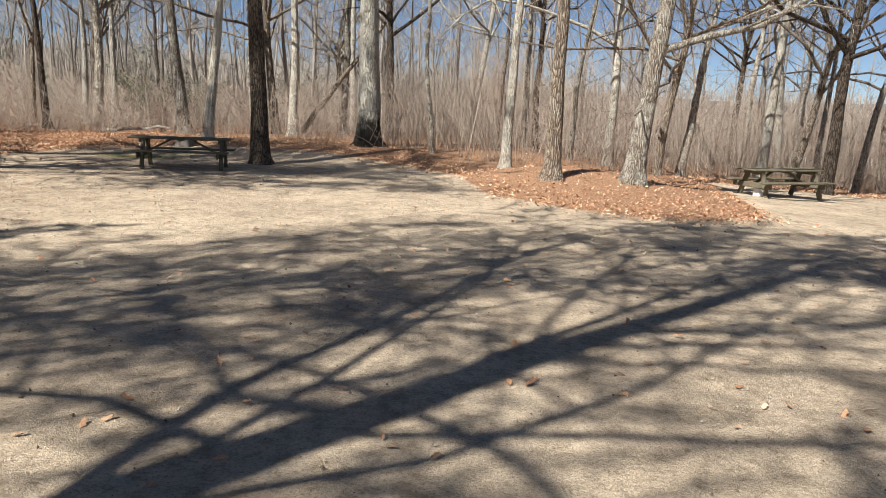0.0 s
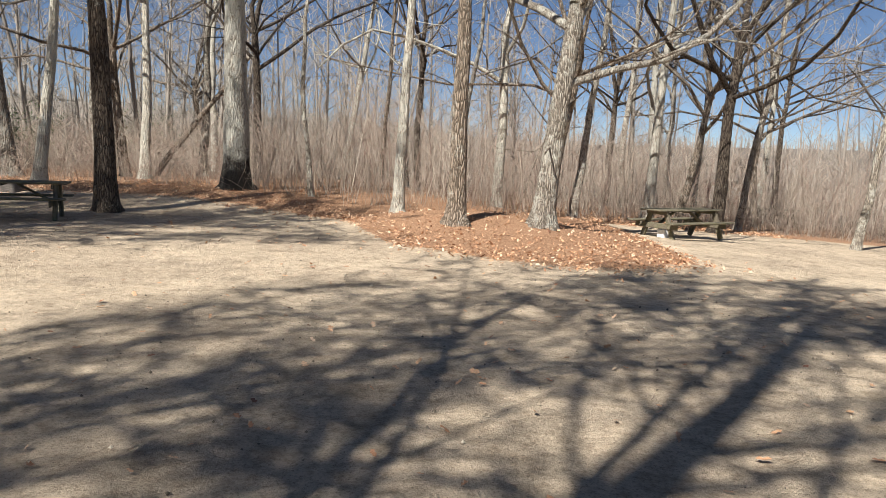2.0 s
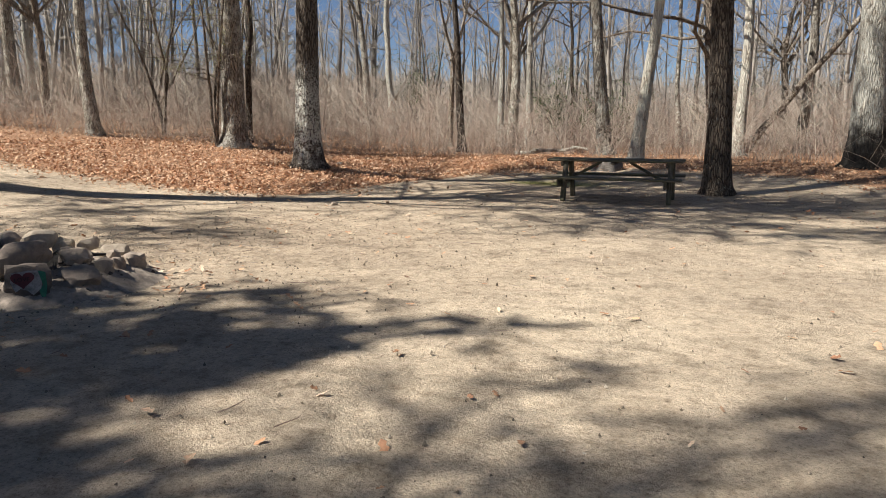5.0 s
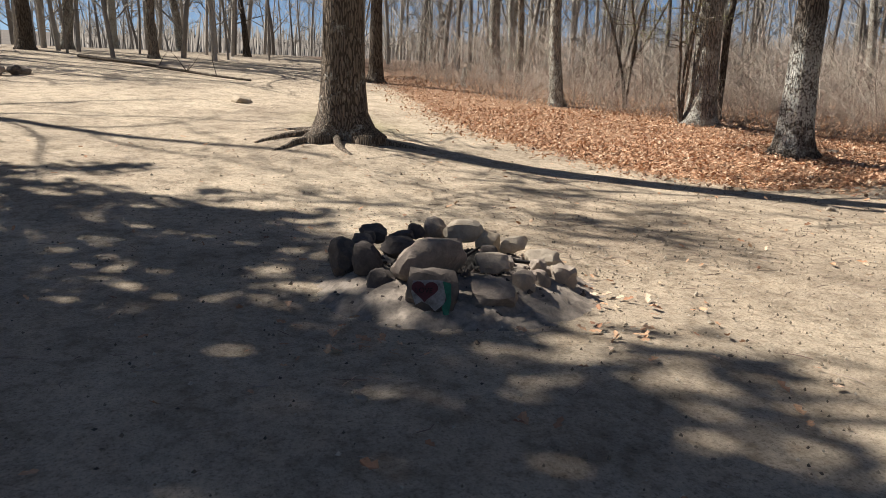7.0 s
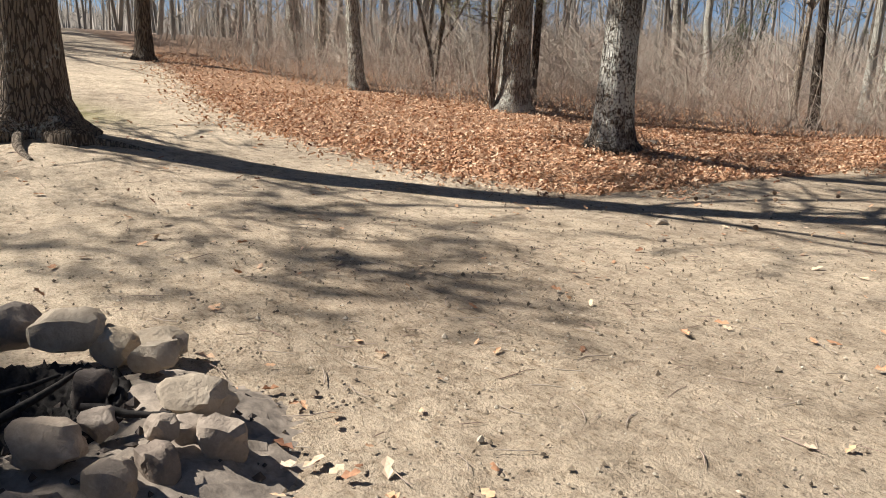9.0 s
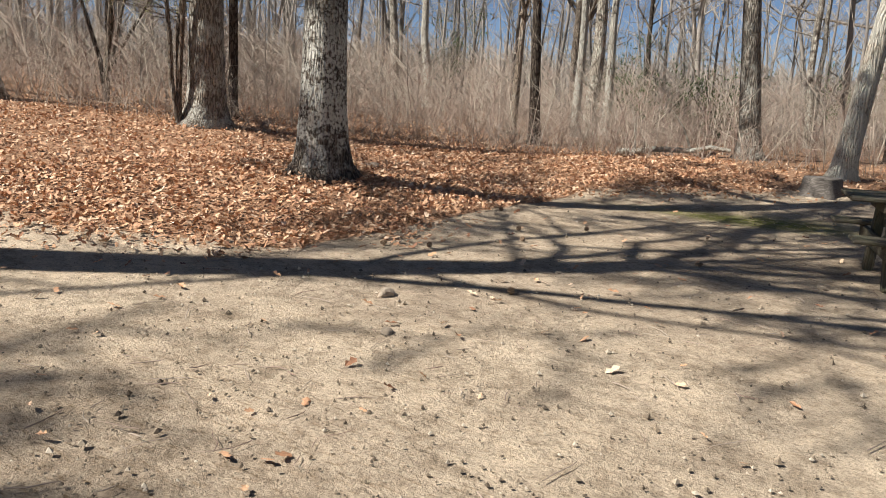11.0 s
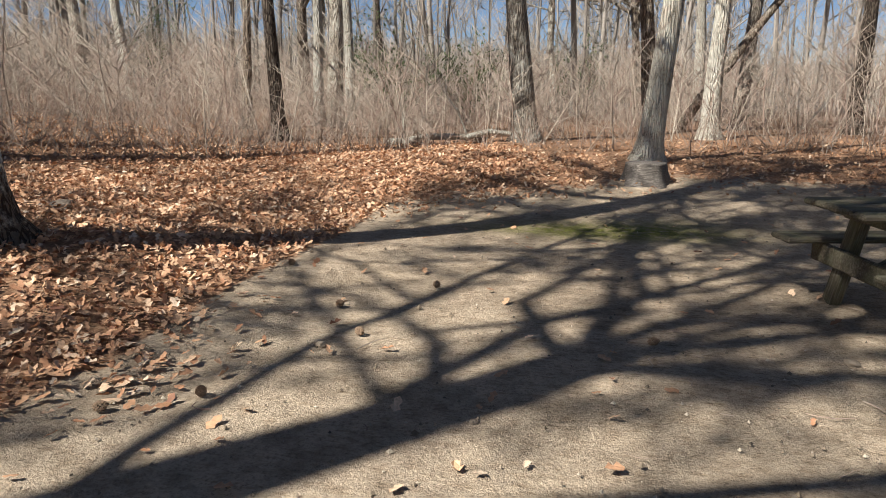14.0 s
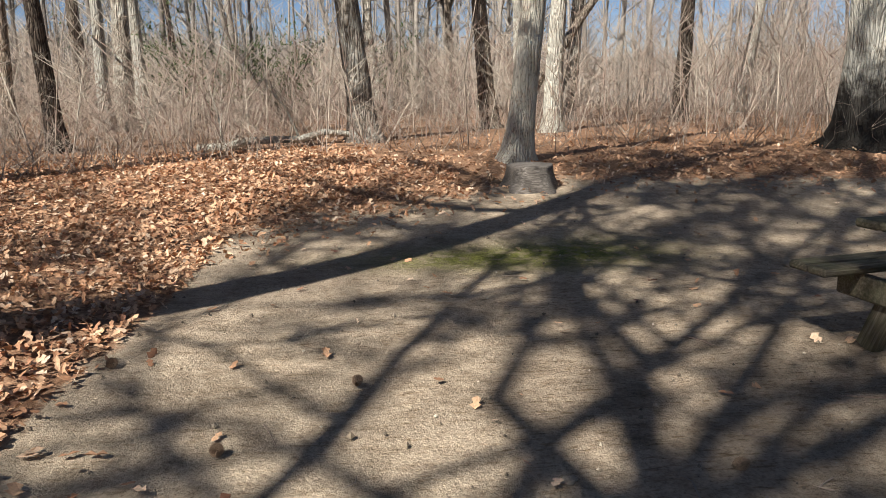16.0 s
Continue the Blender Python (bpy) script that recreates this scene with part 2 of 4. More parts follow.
CONE = plain_material("pine_cone_scales", (0.30, 0.21, 0.14), 0.8, 0.4, 60)


# ---- ground ----
EDGE_X = (-60, -30, -20.6, -17.3, -14.2, -12.3, -11.9, -10.9, -8.4, -4, -1, 0.2, 1.0, 2.4, 3.7, 4.9, 6.6, 7.3, 8.4, 14, 40)
EDGE_Y = (18, 16.2, 14.4, 14.0, 14.9, 16.1, 22.8, 23.4, 24.8, 24.4, 22.2, 19.6, 15.8, 14.4, 13.3, 13.6, 14.6, 17.5, 24, 24.6, 26)


def edge_y(x):
    return np.interp(x, EDGE_X, EDGE_Y)


def softplus(v):
    return np.logaddexp(0, v)


def sstep(a, b, v):
    v = np.clip((v - a) / (b - a), 0, 1)
    return v * v * (3 - 2 * v)


def height(x, y):
    """The lie of the land: level clearing, bank behind, rise on one side, fall to the other."""
    x, y = np.asarray(x, float), np.asarray(y, float)
    z = 0.1 * softplus(-12 - x)
    z = np.where(z > 3, 3 + 0.25 * (z - 3), z)
    z = np.minimum(z, 6)
    z = z + 0.36 * sstep(21.5, 26.5, y) * sstep(-16, -11, x) * (1 - sstep(2, 7, x))
    z = z + 0.42 * np.exp(-((x - 3.2) / 2.6) ** 2 - ((y - 19.4) / 2.2) ** 2)
    z = z + 0.2 * np.exp(-((x + 16.7) / 2.2) ** 2 - ((y - 10.7) / 2.2) ** 2)
    z = z + 0.2 * np.exp(-((x + 14.6) / 1.8) ** 2 - ((y - 19) / 2.0) ** 2)
    z = z - 0.06 * softplus(np.minimum(x, 90) - 5)
    return z


def zat(x, y):
    return float(height(x, y))


def axis(lo, hi, fine, reach, n):
    mid = np.arange(lo, hi + fine / 2, fine)
    out = np.geomspace(fine * 1.5, reach, n)
    return np.concatenate([lo - out[::-1], mid, hi + out])


def mesh_object(name, verts, faces, material, smooth=True, tint=None):
    me = bpy.data.meshes.new(name)
    me.from_pydata(verts, [], faces)
    me.materials.append(material)
    if smooth:
        me.polygons.foreach_set("use_smooth", [True] * len(me.polygons))
    if tint is not None:
        a = me.attributes.new("tint", 'FLOAT', 'POINT')
        a.data.foreach_set("value", np.asarray(tint, np.float32))
    me.update()
    return new(name, me)


def value_noise(x, y, s):
    """Smooth random relief from a few turned waves."""
    r = np.random.RandomState(int(s * 100))
    out = 0
    for i in range(9):
        a, f, p = r.uniform(0, 6.28), s * r.uniform(0.5, 1.8), r.uniform(0, 6.28)
        out = out + np.sin((x * math.cos(a) + y * math.sin(a)) * f + p + 1.3 * np.sin((x * math.sin(a) - y * math.cos(a)) * f * 0.6))
    return out / 9


def far_rise(x, y):
    return sstep(150, 420, np.hypot(x, y)) * (17 + 6 * value_noise(x, y, 0.012))


def build_ground():
    gx, gy = axis(-22, 11, 0.16, 1500, 34), axis(0, 27, 0.16, 1500, 34)
    X, Y = np.meshgrid(gx, gy)
    Z = height(X, Y)
    near = np.exp(-(np.maximum(0, np.hypot(X + 6, Y - 13) - 20) / 10) ** 2)
    lit = sstep(-1.0, 1.0, Y - edge_y(X))
    Z = Z + near * (0.012 * value_noise(X, Y, 5.0) + 0.02 * value_noise(X, Y, 1.6) + lit * 0.03 * value_noise(X, Y, 4.0))
    # two worn wheel ruts with a tread pattern
    for k, (ax, ay, bx, by) in enumerate(((-5.6, 8.6, -6.7, 14.6), (-3.6, 8.8, -5.1, 13.6))):
        L = math.hypot(bx - ax, by - ay)
        u = ((X - ax) * (bx - ax) + (Y - ay) * (by - ay)) / L
        w = ((X - ax) * (by - ay) - (Y - ay) * (bx - ax)) / L
        Z = Z - 0.012 * np.exp(-(w / 0.11) ** 2) * sstep(-0.5, 0.5, u) * (1 - sstep(L - 0.5, L + 0.5, u)) * (1 + 0.9 * np.sin(u * 22))
    far = np.hypot(X, Y)
    Z = Z + far_rise(X, Y)
    ny, nx = X.shape
    verts = np.stack([X, Y, Z], -1).reshape(-1, 3)
    i = np.arange(ny * nx).reshape(ny, nx)
    faces = np.stack([i[:-1, :-1], i[:-1, 1:], i[1:, 1:], i[1:, :-1]], -1).reshape(-1, 4)
    ob = mesh_object("ground", verts.tolist(), faces.tolist(), GROUND)
    moss = np.exp(-((X + 8.9) / 0.9) ** 2 - ((Y - 22.0) / 0.45) ** 2) + 0.8 * np.exp(-((X + 10.0) / 0.8) ** 2 - ((Y - 21.9) / 0.3) ** 2)
    moss = moss + 0.7 * np.exp(-((X + 19) / 1.6) ** 2 - ((Y - 11.6) / 0.7) ** 2)
    # strawy grey soil; second term also paints in missing shade round the near table
    thatch_shade = 0.9 * np.exp(-((X + 10.2) / 3.4) ** 2 - ((Y - 12.0) / 2.8) ** 2) + np.exp(-((X + 9) / 4.5) ** 2 - ((Y - 20) / 4.0) ** 2)
    col = np.stack([lit, np.clip(moss, 0, 1), np.clip(thatch_shade, 0, 1), 1 - sstep(26, 60, far)], -1).reshape(-1)
    a = ob.data.attributes.new("cover", 'FLOAT_COLOR', 'POINT')
    a.data.foreach_set("color", col.astype(np.float32))
    tagged(ob, "pale sandy ground with leaf-strewn banks", "ground", kind="structure")


build_ground()


# ---- tubes, for trees and twigs ----
class Tubes:
    def __init__(self):
        self.v, self.f, self.t, self.n = [], [], [], 0

    def add(self, pts, rad, sides, tint=0.5, squash=None):
        pts, rad = np.asarray(pts, float), np.asarray(rad, float)
        k = len(pts)
        tan = np.gradient(pts, axis=0)
        tan /= np.linalg.norm(tan, axis=1)[:, None] + 1e-9
        ref = np.array([1.0, 0.13, 0.02]) if abs(tan[0][0]) < 0.8 else np.array([0.05, 1.0, 0.1])
        a = np.cross(tan, ref)
        a /= np.linalg.norm(a, axis=1)[:, None] + 1e-9
        b = np.cross(tan, a)
        ang = np.arange(sides) * (2 * math.pi / sides)
        ring = np.cos(ang)[None, :, None] * a[:, None] + np.sin(ang)[None, :, None] * b[:, None]
        r = rad[:, None, None] * (squash if squash is not None else 1.0)
        v = (pts[:, None] + ring * r).reshape(-1, 3)
        i = np.arange(k * sides).reshape(k, sides) + self.n
        j = np.roll(i, -1, 1)
        if sides <= 5:
            # a twig runs out to a point
            f = np.stack([i[:-2], j[:-2], j[1:-1], i[1:-1]], -1).reshape(-1, 4).tolist()
            v = np.concatenate([v[:(k - 1) * sides], pts[-1:]])
            tip = self.n + len(v) - 1
            f += [(a, b, tip) for a, b in zip(i[-2].tolist(), j[-2].tolist())]
        else:
            f = np.stack([i[:-1], j[:-1], j[1:], i[1:]], -1).reshape(-1, 4).tolist()
        self.v.append(v)
        self.f.extend(f)
        self.t.append(np.full(len(v), tint))
        self.n += len(v)

    def spikes(self, p, q, r, tint):
        """Many straight three-sided twigs at once, from p to q."""
        n = len(p)
        d = q - p
        a = np.cross(d, (0.31, 0.87, 0.11))
        a /= np.linalg.norm(a, axis=1)[:, None] + 1e-9
        b = np.cross(d, a)
        b /= np.linalg.norm(b, axis=1)[:, None] + 1e-9
        ring = [p + (a * math.cos(w) + b * math.sin(w)) * r[:, None] for w in (0, 2.094, 4.189)]
        i = self.n + 4 * np.arange(n)[:, None]
        f = np.concatenate([i + np.array(c) for c in ((0, 1, 3), (1, 2, 3), (2, 0, 3))])
        self.v.append(np.stack(ring + [q], 1).reshape(-1, 3))
        self.f.extend(f.tolist())
        self.t.append(np.repeat(tint, 4))
        self.n += 4 * n

    def make(self, name, material):
        return mesh_object(name, np.concatenate(self.v).tolist(), self.f, material, True, np.concatenate(self.t))


def limb_path(rng, p, d, length, k, wander, lift):
    pts = [np.array(p, float)]
    d = np.array(d, float)
    for _ in range(k):
        d = d + rng.normal(0, wander, 3) + np.array([0, 0, lift])
        d /= np.linalg.norm(d)
        pts.append(pts[-1] + d * length / k)
    return np.array(pts), d


def grow(tb, rng, p, d, length, r, level, dense):
    k = (6, 4, 2, 1)[level]
    pts, _ = limb_path(rng, p, d, length, k, (0.19, 0.27, 0.3, 0.3)[level], (0.05, 0.07, 0.06, 0.04)[level])
    rad = np.linspace(r, r * 0.3, k + 1)
    tb.add(pts, rad, (7, 5, 3, 3)[level], rng.uniform(0.2, 0.9))
    if level == 3:
        return
    count = max(2, int(dense * (7, 6, 5)[level] * rng.uniform(0.75, 1.2)))
    for i in range(count):
        u = rng.uniform(0.25, 1.0) if level else (i + rng.uniform(0.2, 1.0)) / count * 0.8 + 0.2
        q = u * k
        j = min(int(q), k - 1)
        base = pts[j] + (pts[j + 1] - pts[j]) * (q - j)
        along = pts[j + 1] - pts[j]
        along /= np.linalg.norm(along)
        side = np.cross(along, rng.normal(0, 1, 3))
        side /= np.linalg.norm(side) + 1e-9
        a = rng.uniform(0.5, 1.05)
        nd = along * math.cos(a) + side * math.sin(a)
        nl = length * (1 - 0.45 * u) * rng.uniform(0.38, 0.62)
        grow(tb, rng, base, nd, nl, max(0.009 if dense < 1 else (0.020 if dense < 1.65 else 0.026), np.interp(q, np.arange(k + 1), rad) * (0.5 if dense < 1 else 0.70)), level + 1, dense)


def tree(x, y, r, tall=15.0, lean=(0.0, 0.0), fork=None, bark=None, seed=1, dense=0.8, crown=0.42, limbs=9, flare=1.0, label="bare deciduous tree with rough grey bark", sides=12, bend=0.5, kind_name="tree", thick=1.0, spread=1.0, leaders=2, open_out=0.36):
    """A bare tree: bent tapering trunk with root flare, limbs, branches and twigs. lean: metres aside per metre of height."""
    rng = np.random.RandomState(seed * 7 + 3)
    tb = Tubes()
    k = 16
    h = np.concatenate([[-0.25, 0.0, 0.15, 0.4, 0.8], np.linspace(1.5, tall, k - 4)])
    wob = np.cumsum(rng.normal(0, 0.05 * bend, (len(h), 2)), 0) * np.clip(h / 3, 0, 1)[:, None]
    pts = np.stack([lean[0] * h + wob[:, 0], lean[1] * h + wob[:, 1], h], -1)
    rad = r * (1 - 0.80 * np.clip(h / tall, 0, 1) ** 0.9)
    rad = rad * (1 + flare * (0.5 * np.exp(-np.clip(h, 0, 9) / 0.16) + 0.14 * np.exp(-np.clip(h, 0, 9) / 0.8)))
    ang = np.arange(sides) * (2 * math.pi / sides)
    lobes = np.cos(ang * 3 + rng.uniform(0, 6)) * 0.5 + np.cos(ang * 5 + rng.uniform(0, 6)) * 0.5
    sq = 1 + lobes[None, :] * (0.04 + 0.24 * flare * np.exp(-np.clip(h, 0, 9) / 0.25))[:, None] + rng.normal(0, 0.02, (len(h), sides))
    if fork:
        stop = int(np.searchsorted(h, fork)) + 1
        pts, rad, sq, hh = pts[:stop], rad[:stop], sq[:stop], h[:stop]
    else:
        hh = h
    tb.add(pts, rad, sides, 0.5, sq[:, :, None])
    if fork:
        turn0 = rng.uniform(0, 6.28)
        for i in range(leaders):
            a = turn0 + i * 6.283 / leaders + rng.uniform(-0.3, 0.3)
            o = open_out * rng.uniform(0.75, 1.25)
            d = np.array([lean[0] + o * math.cos(a), lean[1] + o * math.sin(a), 1.0])
            d /= np.linalg.norm(d)
            grow(tb, rng, pts[-1] - d * 0.3, d, (tall - fork) * rng.uniform(0.8, 1.1), rad[-1] * 1.1 / leaders ** 0.5, 0, dense * (1.25 if leaders == 2 else 1.0))
    low = crown * tall
    for i in range(limbs):
        z = rng.uniform(low, hh[-1] * 0.97) if not fork else rng.uniform(fork * 0.7, hh[-1])
        base = np.array([np.interp(z, hh, pts[:, c]) for c in range(3)])
        rr = float(np.interp(z, hh, rad))
        a = i * 2.4 + rng.uniform(-0.5, 0.5)
        up = rng.uniform(0.35, 1.0)
        d = np.array([math.cos(a), math.sin(a), up])
        d /= np.linalg.norm(d)
        grow(tb, rng, base, d, ((tall - z) * rng.uniform(0.5, 0.75) + 1.3) * spread, rr * rng.uniform(0.35, 0.6) * thick, 1 if r < 0.14 else 0, dense)
    ob = tb.make(kind_name, bark or BARK_GREY)
    ob.location = (x, y, zat(x, y))
    tagged(ob, label, "tree", "woodland trees")
    return ob


# ---- trees beside the clearing ----
OAK = "tall bare oak with grey furrowed bark among fallen leaves"
tree(-5.42, 21.41, 0.27, 15, (-0.035, 0.0), bark=BARK_DARK, seed=1, label="dark-barked bare tree standing beside a picnic table", crown=0.4, flare=0.6)
tree(-2.86, 26.7, 0.43, 17, (-0.03, 0.0), bark=BARK_BURNT, seed=2, label="large pale-barked tree with a blackened base", crown=0.35)
tree(1.67, 20.99, 0.15, 13, (0.03, 0.0), bark=BARK_PALE, seed=3, label="slim pale bare tree on a leafy bank", crown=0.45)
tree(2.59, 17.94, 0.20, 14, (0.012, 0.0), bark=BARK_TWO, seed=4, label="brown-barked tree on a mound of fallen leaves", crown=0.4)
tree(4.64, 18.23, 0.25, 15, (0.075, 0.0), bark=BARK_GREY, seed=5, fork=4.0, label="forked leaning tree with pale lichen on a leafy mound", limbs=4)
tree(11.76, 27.62, 0.20, 15, (0.07, 0.0), bark=BARK_PALE, seed=6)
tree(-8.52, 26.12, 0.19, 13, (0.10, 0.0), bark=BARK_PALE, seed=7, label="leaning pale-barked tree behind a stump")
tree(-10.60, 29.84, 0.25, 15, (-0.07, 0.0), bark=BARK_GREY, seed=8)
tree(-16.43, 33.66, 0.15, 13, (-0.02, 0.0), bark=BARK_PALE, seed=9, label="slender pale-barked tree at the wood's edge")
tree(-17.21, 30.70, 0.12, 9, (0.02, 0.0), bark=BARK_TWO, seed=10, fork=3.2, limbs=2)
tree(-15.82, 29.16, 0.15, 12, (-0.05, 0.0), bark=BARK_DARK, seed=11)
tree(-6.62, 31.49, 0.20, 14, (0.02, 0.0), bark=BARK_PALE, seed=12)
tree(-14.21, 18.76, 0.31, 15, (0.07, -0.05), bark=BARK_BASE_WHITE, seed=13, sides=18, label="thick tree with white lichen blotches on its base", crown=0.45)
tree(-19.32, 21.36, 0.36, 16, (0.0, 0.0), bark=BARK_GREY, seed=14, label=OAK)
tree(-16.68, 10.71, 0.37, 20, (-0.02, 0.0), bark=BARK_GREAT, seed=15, fork=8.8, leaders=8, open_out=0.5, limbs=9, crown=0.4, thick=0.55, spread=1.1, flare=1.5, sides=22, dense=1.75, label="great brown-barked tree with spreading roots in the clearing")
tree(-28.64, 15.67, 0.23, 15, bark=BARK_DARK, seed=16)
# trees whose shade falls over the clearing
tree(-6.5, -1.6, 0.36, 18.5, (0.0, 0.0), bark=BARK_TWO, seed=17, limbs=36, crown=0.36, thick=0.55, spread=1.25, dense=1.35, bend=1.2, label=OAK)
tree(-11.8, -2.9, 0.22, 17, bark=BARK_GREY, seed=23, fork=9.0, leaders=4, open_out=0.5, limbs=6, crown=0.5, thick=0.6, spread=1.2, dense=1.6, label=OAK)
tree(-27.0, -1.5, 0.30, 16, bark=BARK_GREY, seed=21, limbs=12, thick=0.7, dense=0.8, label=OAK)
tree(-3.0, -9.0, 0.28, 16, bark=BARK_GREY, seed=22, limbs=12, thick=0.7, label=OAK)

MIDDLE = (
    (-16.2, 34.4, .235, 0), (-16.4, 36.5, .17, 0), (-7.66, 33.1, .2, -.08), (-5.1, 35.6, .195, .02), (-2.7, 33.9, .2, .03), (-0.5, 25.1, .09, .02),
    (1.0, 38, .18, .1), (1.76, 26.7, .083, .03), (3.5, 33.8, .17, 0), (3.75, 31.8, .15, 0), (4.4, 26.6, .10, .14), (6.0, 27.6, .19, .05),
    (7.2, 25.2, .15, .12), (8.2, 25.8, .15, .08), (15.1, 39.2, .2, .02), (15, 37, .19, .02), (15.5, 34.7, .22, 0),
)
MIDDLE_2 = (
    (12.3, 26.3, .15, .12), (15.5, 31.0, .13, .06), (12.4, 24.0, .22, .08), (14.6, 26.2, .14, .14), (22, 36.5, .2, .05), (18, 30.4, .16, .08),
    (16, 22, .14, .15), (22.1, 34.8, .17, .02), (-31, 21.6, .25, -.05), (-37, 25.9, .19, 0), (-29.9, 22.1, .15, 0), (-22.9, 19.2, .2, -.03),
    (-20.25, 22.9, .11, 0), (-25.1, 36, .2, -.04), (-22.9, 35.1, .17, 0), (-19.6, 41.5, .23, 0), (-19.7, 43.7, .16, 0),
)
MIDDLE_3 = (
    (-17.3, 44.7, .13, 0), (-10.1, 38.5, .13, 0), (-5.3, 41.2, .2, .02), (-6.8, 47, .2, 0), (-10.4, 42.6, .12, .02), (-39, 4.6, .3, -.02), (-41, 6, .25, 0),
    (-46, 8, .22, 0), (-36.5, 9.2, .2, 0), (-44, 11, .21, 0), (-40, 13.5, .14, 0), (-46, 25, .14, 0), (-34.5, 23.3, .23, 0), (-41, 28.2, .19, .04),
    (24, 27, .2, .06), (27, 33, .2, .03), (20, 42, .2, .0),
)
for n, (tx, ty, tr, tl) in enumerate(MIDDLE + MIDDLE_2 + MIDDLE_3):
    tree(tx, ty, tr, 10 + 22 * min(tr, 0.25), (tl, 0), bark=(BARK_GREY, BARK_PALE, BARK_TWO, BARK_GREY, BARK_DARK)[n % 5], seed=40 + n, limbs=8 if tr > 0.12 else 5,
         fork=(None, None, 4.5, None, 6.0)[n % 5] if tr > 0.13 else None, dense=0.66, sides=9, crown=0.3, bend=1.2, flare=0.7)


# ---- woods and brush, too many to count ----
def far_woods():
    rng = np.random.RandomState(5)
    tb = Tubes()
    made, limbs = 0, []
    while made < 1300:
        a, d = rng.uniform(0, 2 * math.pi), 30 + 75 * rng.uniform(0, 1) ** 1.3
        x, y = -6 + d * math.cos(a), 14 + d * math.sin(a)
        if y < edge_y(x) + 16 and y > -22 and -33 < x < 30:
            continue
        if x > 20 and y > 20 and rng.uniform() < 0.45:
            continue
        made += 1
        z, tall, r = zat(x, y), rng.uniform(8, 15), rng.uniform(0.05, 0.15)
        tint = rng.uniform(0, 1)
        pts, d2 = limb_path(rng, (x, y, z - 0.3), (rng.normal(0, 0.06), rng.normal(0, 0.06), 1), tall, 5, 0.05, 0.02)
        tb.add(pts, np.linspace(r, r * 0.25, 6), 5, tint)
        for _ in range(11):
            u = rng.uniform(0.10, 0.95) * 5
            j = min(int(u), 4)
            p = pts[j] + (pts[j + 1] - pts[j]) * (u - j)
            b = rng.uniform(0, 6.28)
            q, _ = limb_path(rng, p, (math.cos(b), math.sin(b), rng.uniform(0.3, 1.2)), rng.uniform(1.2, 4.0), 2, 0.2, 0.08)
            tb.add(q, (r * 0.28, r * 0.16, 0.008), 3, tint)
            q2, _ = limb_path(rng, q[1], (math.cos(b + 1), math.sin(b + 1), 0.7), rng.uniform(0.8, 2.0), 1, 0.2, 0.1)
            tb.add(q2, (r * 0.13, 0.006), 3, tint)
            limbs.append((q[0], q[1], q[2], q2[1], tint))
    # bare trees standing on the far hill
    m = 9000
    a, d = rng.uniform(0, math.pi, m), rng.uniform(110, 420, m)
    hx, hy = d * np.cos(a), d * np.sin(a)
    p = np.stack([hx, hy, height(hx, hy) + far_rise(hx, hy) - 0.5], -1)
    q = p + np.stack([rng.normal(0, 0.6, m), rng.normal(0, 0.6, m), rng.uniform(4, 9, m)], -1)
    tb.spikes(p, q, rng.uniform(0.10, 0.4, m), rng.uniform(0, 0.7, m))
    # fine twigs out of every limb
    A = np.array([[l[0], l[1], l[2], l[3]] for l in limbs])
    A = A[(A[:, 0, 1] > -5)]
    tt = rng.uniform(0.25, 1.0, len(A))
    for k in range(8):
        m = len(A)
        seg = rng.randint(0, 2, m)
        u = rng.uniform(0.1, 1.0, m)[:, None]
        p = A[np.arange(m), seg] * (1 - u) + A[np.arange(m), seg + 1] * u
        a = rng.uniform(0, 6.28, m)
        d = np.stack([np.cos(a) * 0.7, np.sin(a) * 0.7, rng.uniform(-0.1, 1.3, m)], -1)
        tb.spikes(p, p + d * rng.uniform(0.5, 1.7, m)[:, None], rng.uniform(0.014, 0.028, m), tt)
    tagged(tb.make("far_woods", FARWOOD), "dense grey leafless woodland in the distance", "woods", kind="stuff")


BRUSH_X = (-40, -24, -20, -17, -13, -9, -4, -1, 2, 8, 14, 30)
BRUSH_Y = (17, 18.2, 21, 24, 27.5, 27.8, 27.5, 25, 23.5, 25, 26.5, 27)


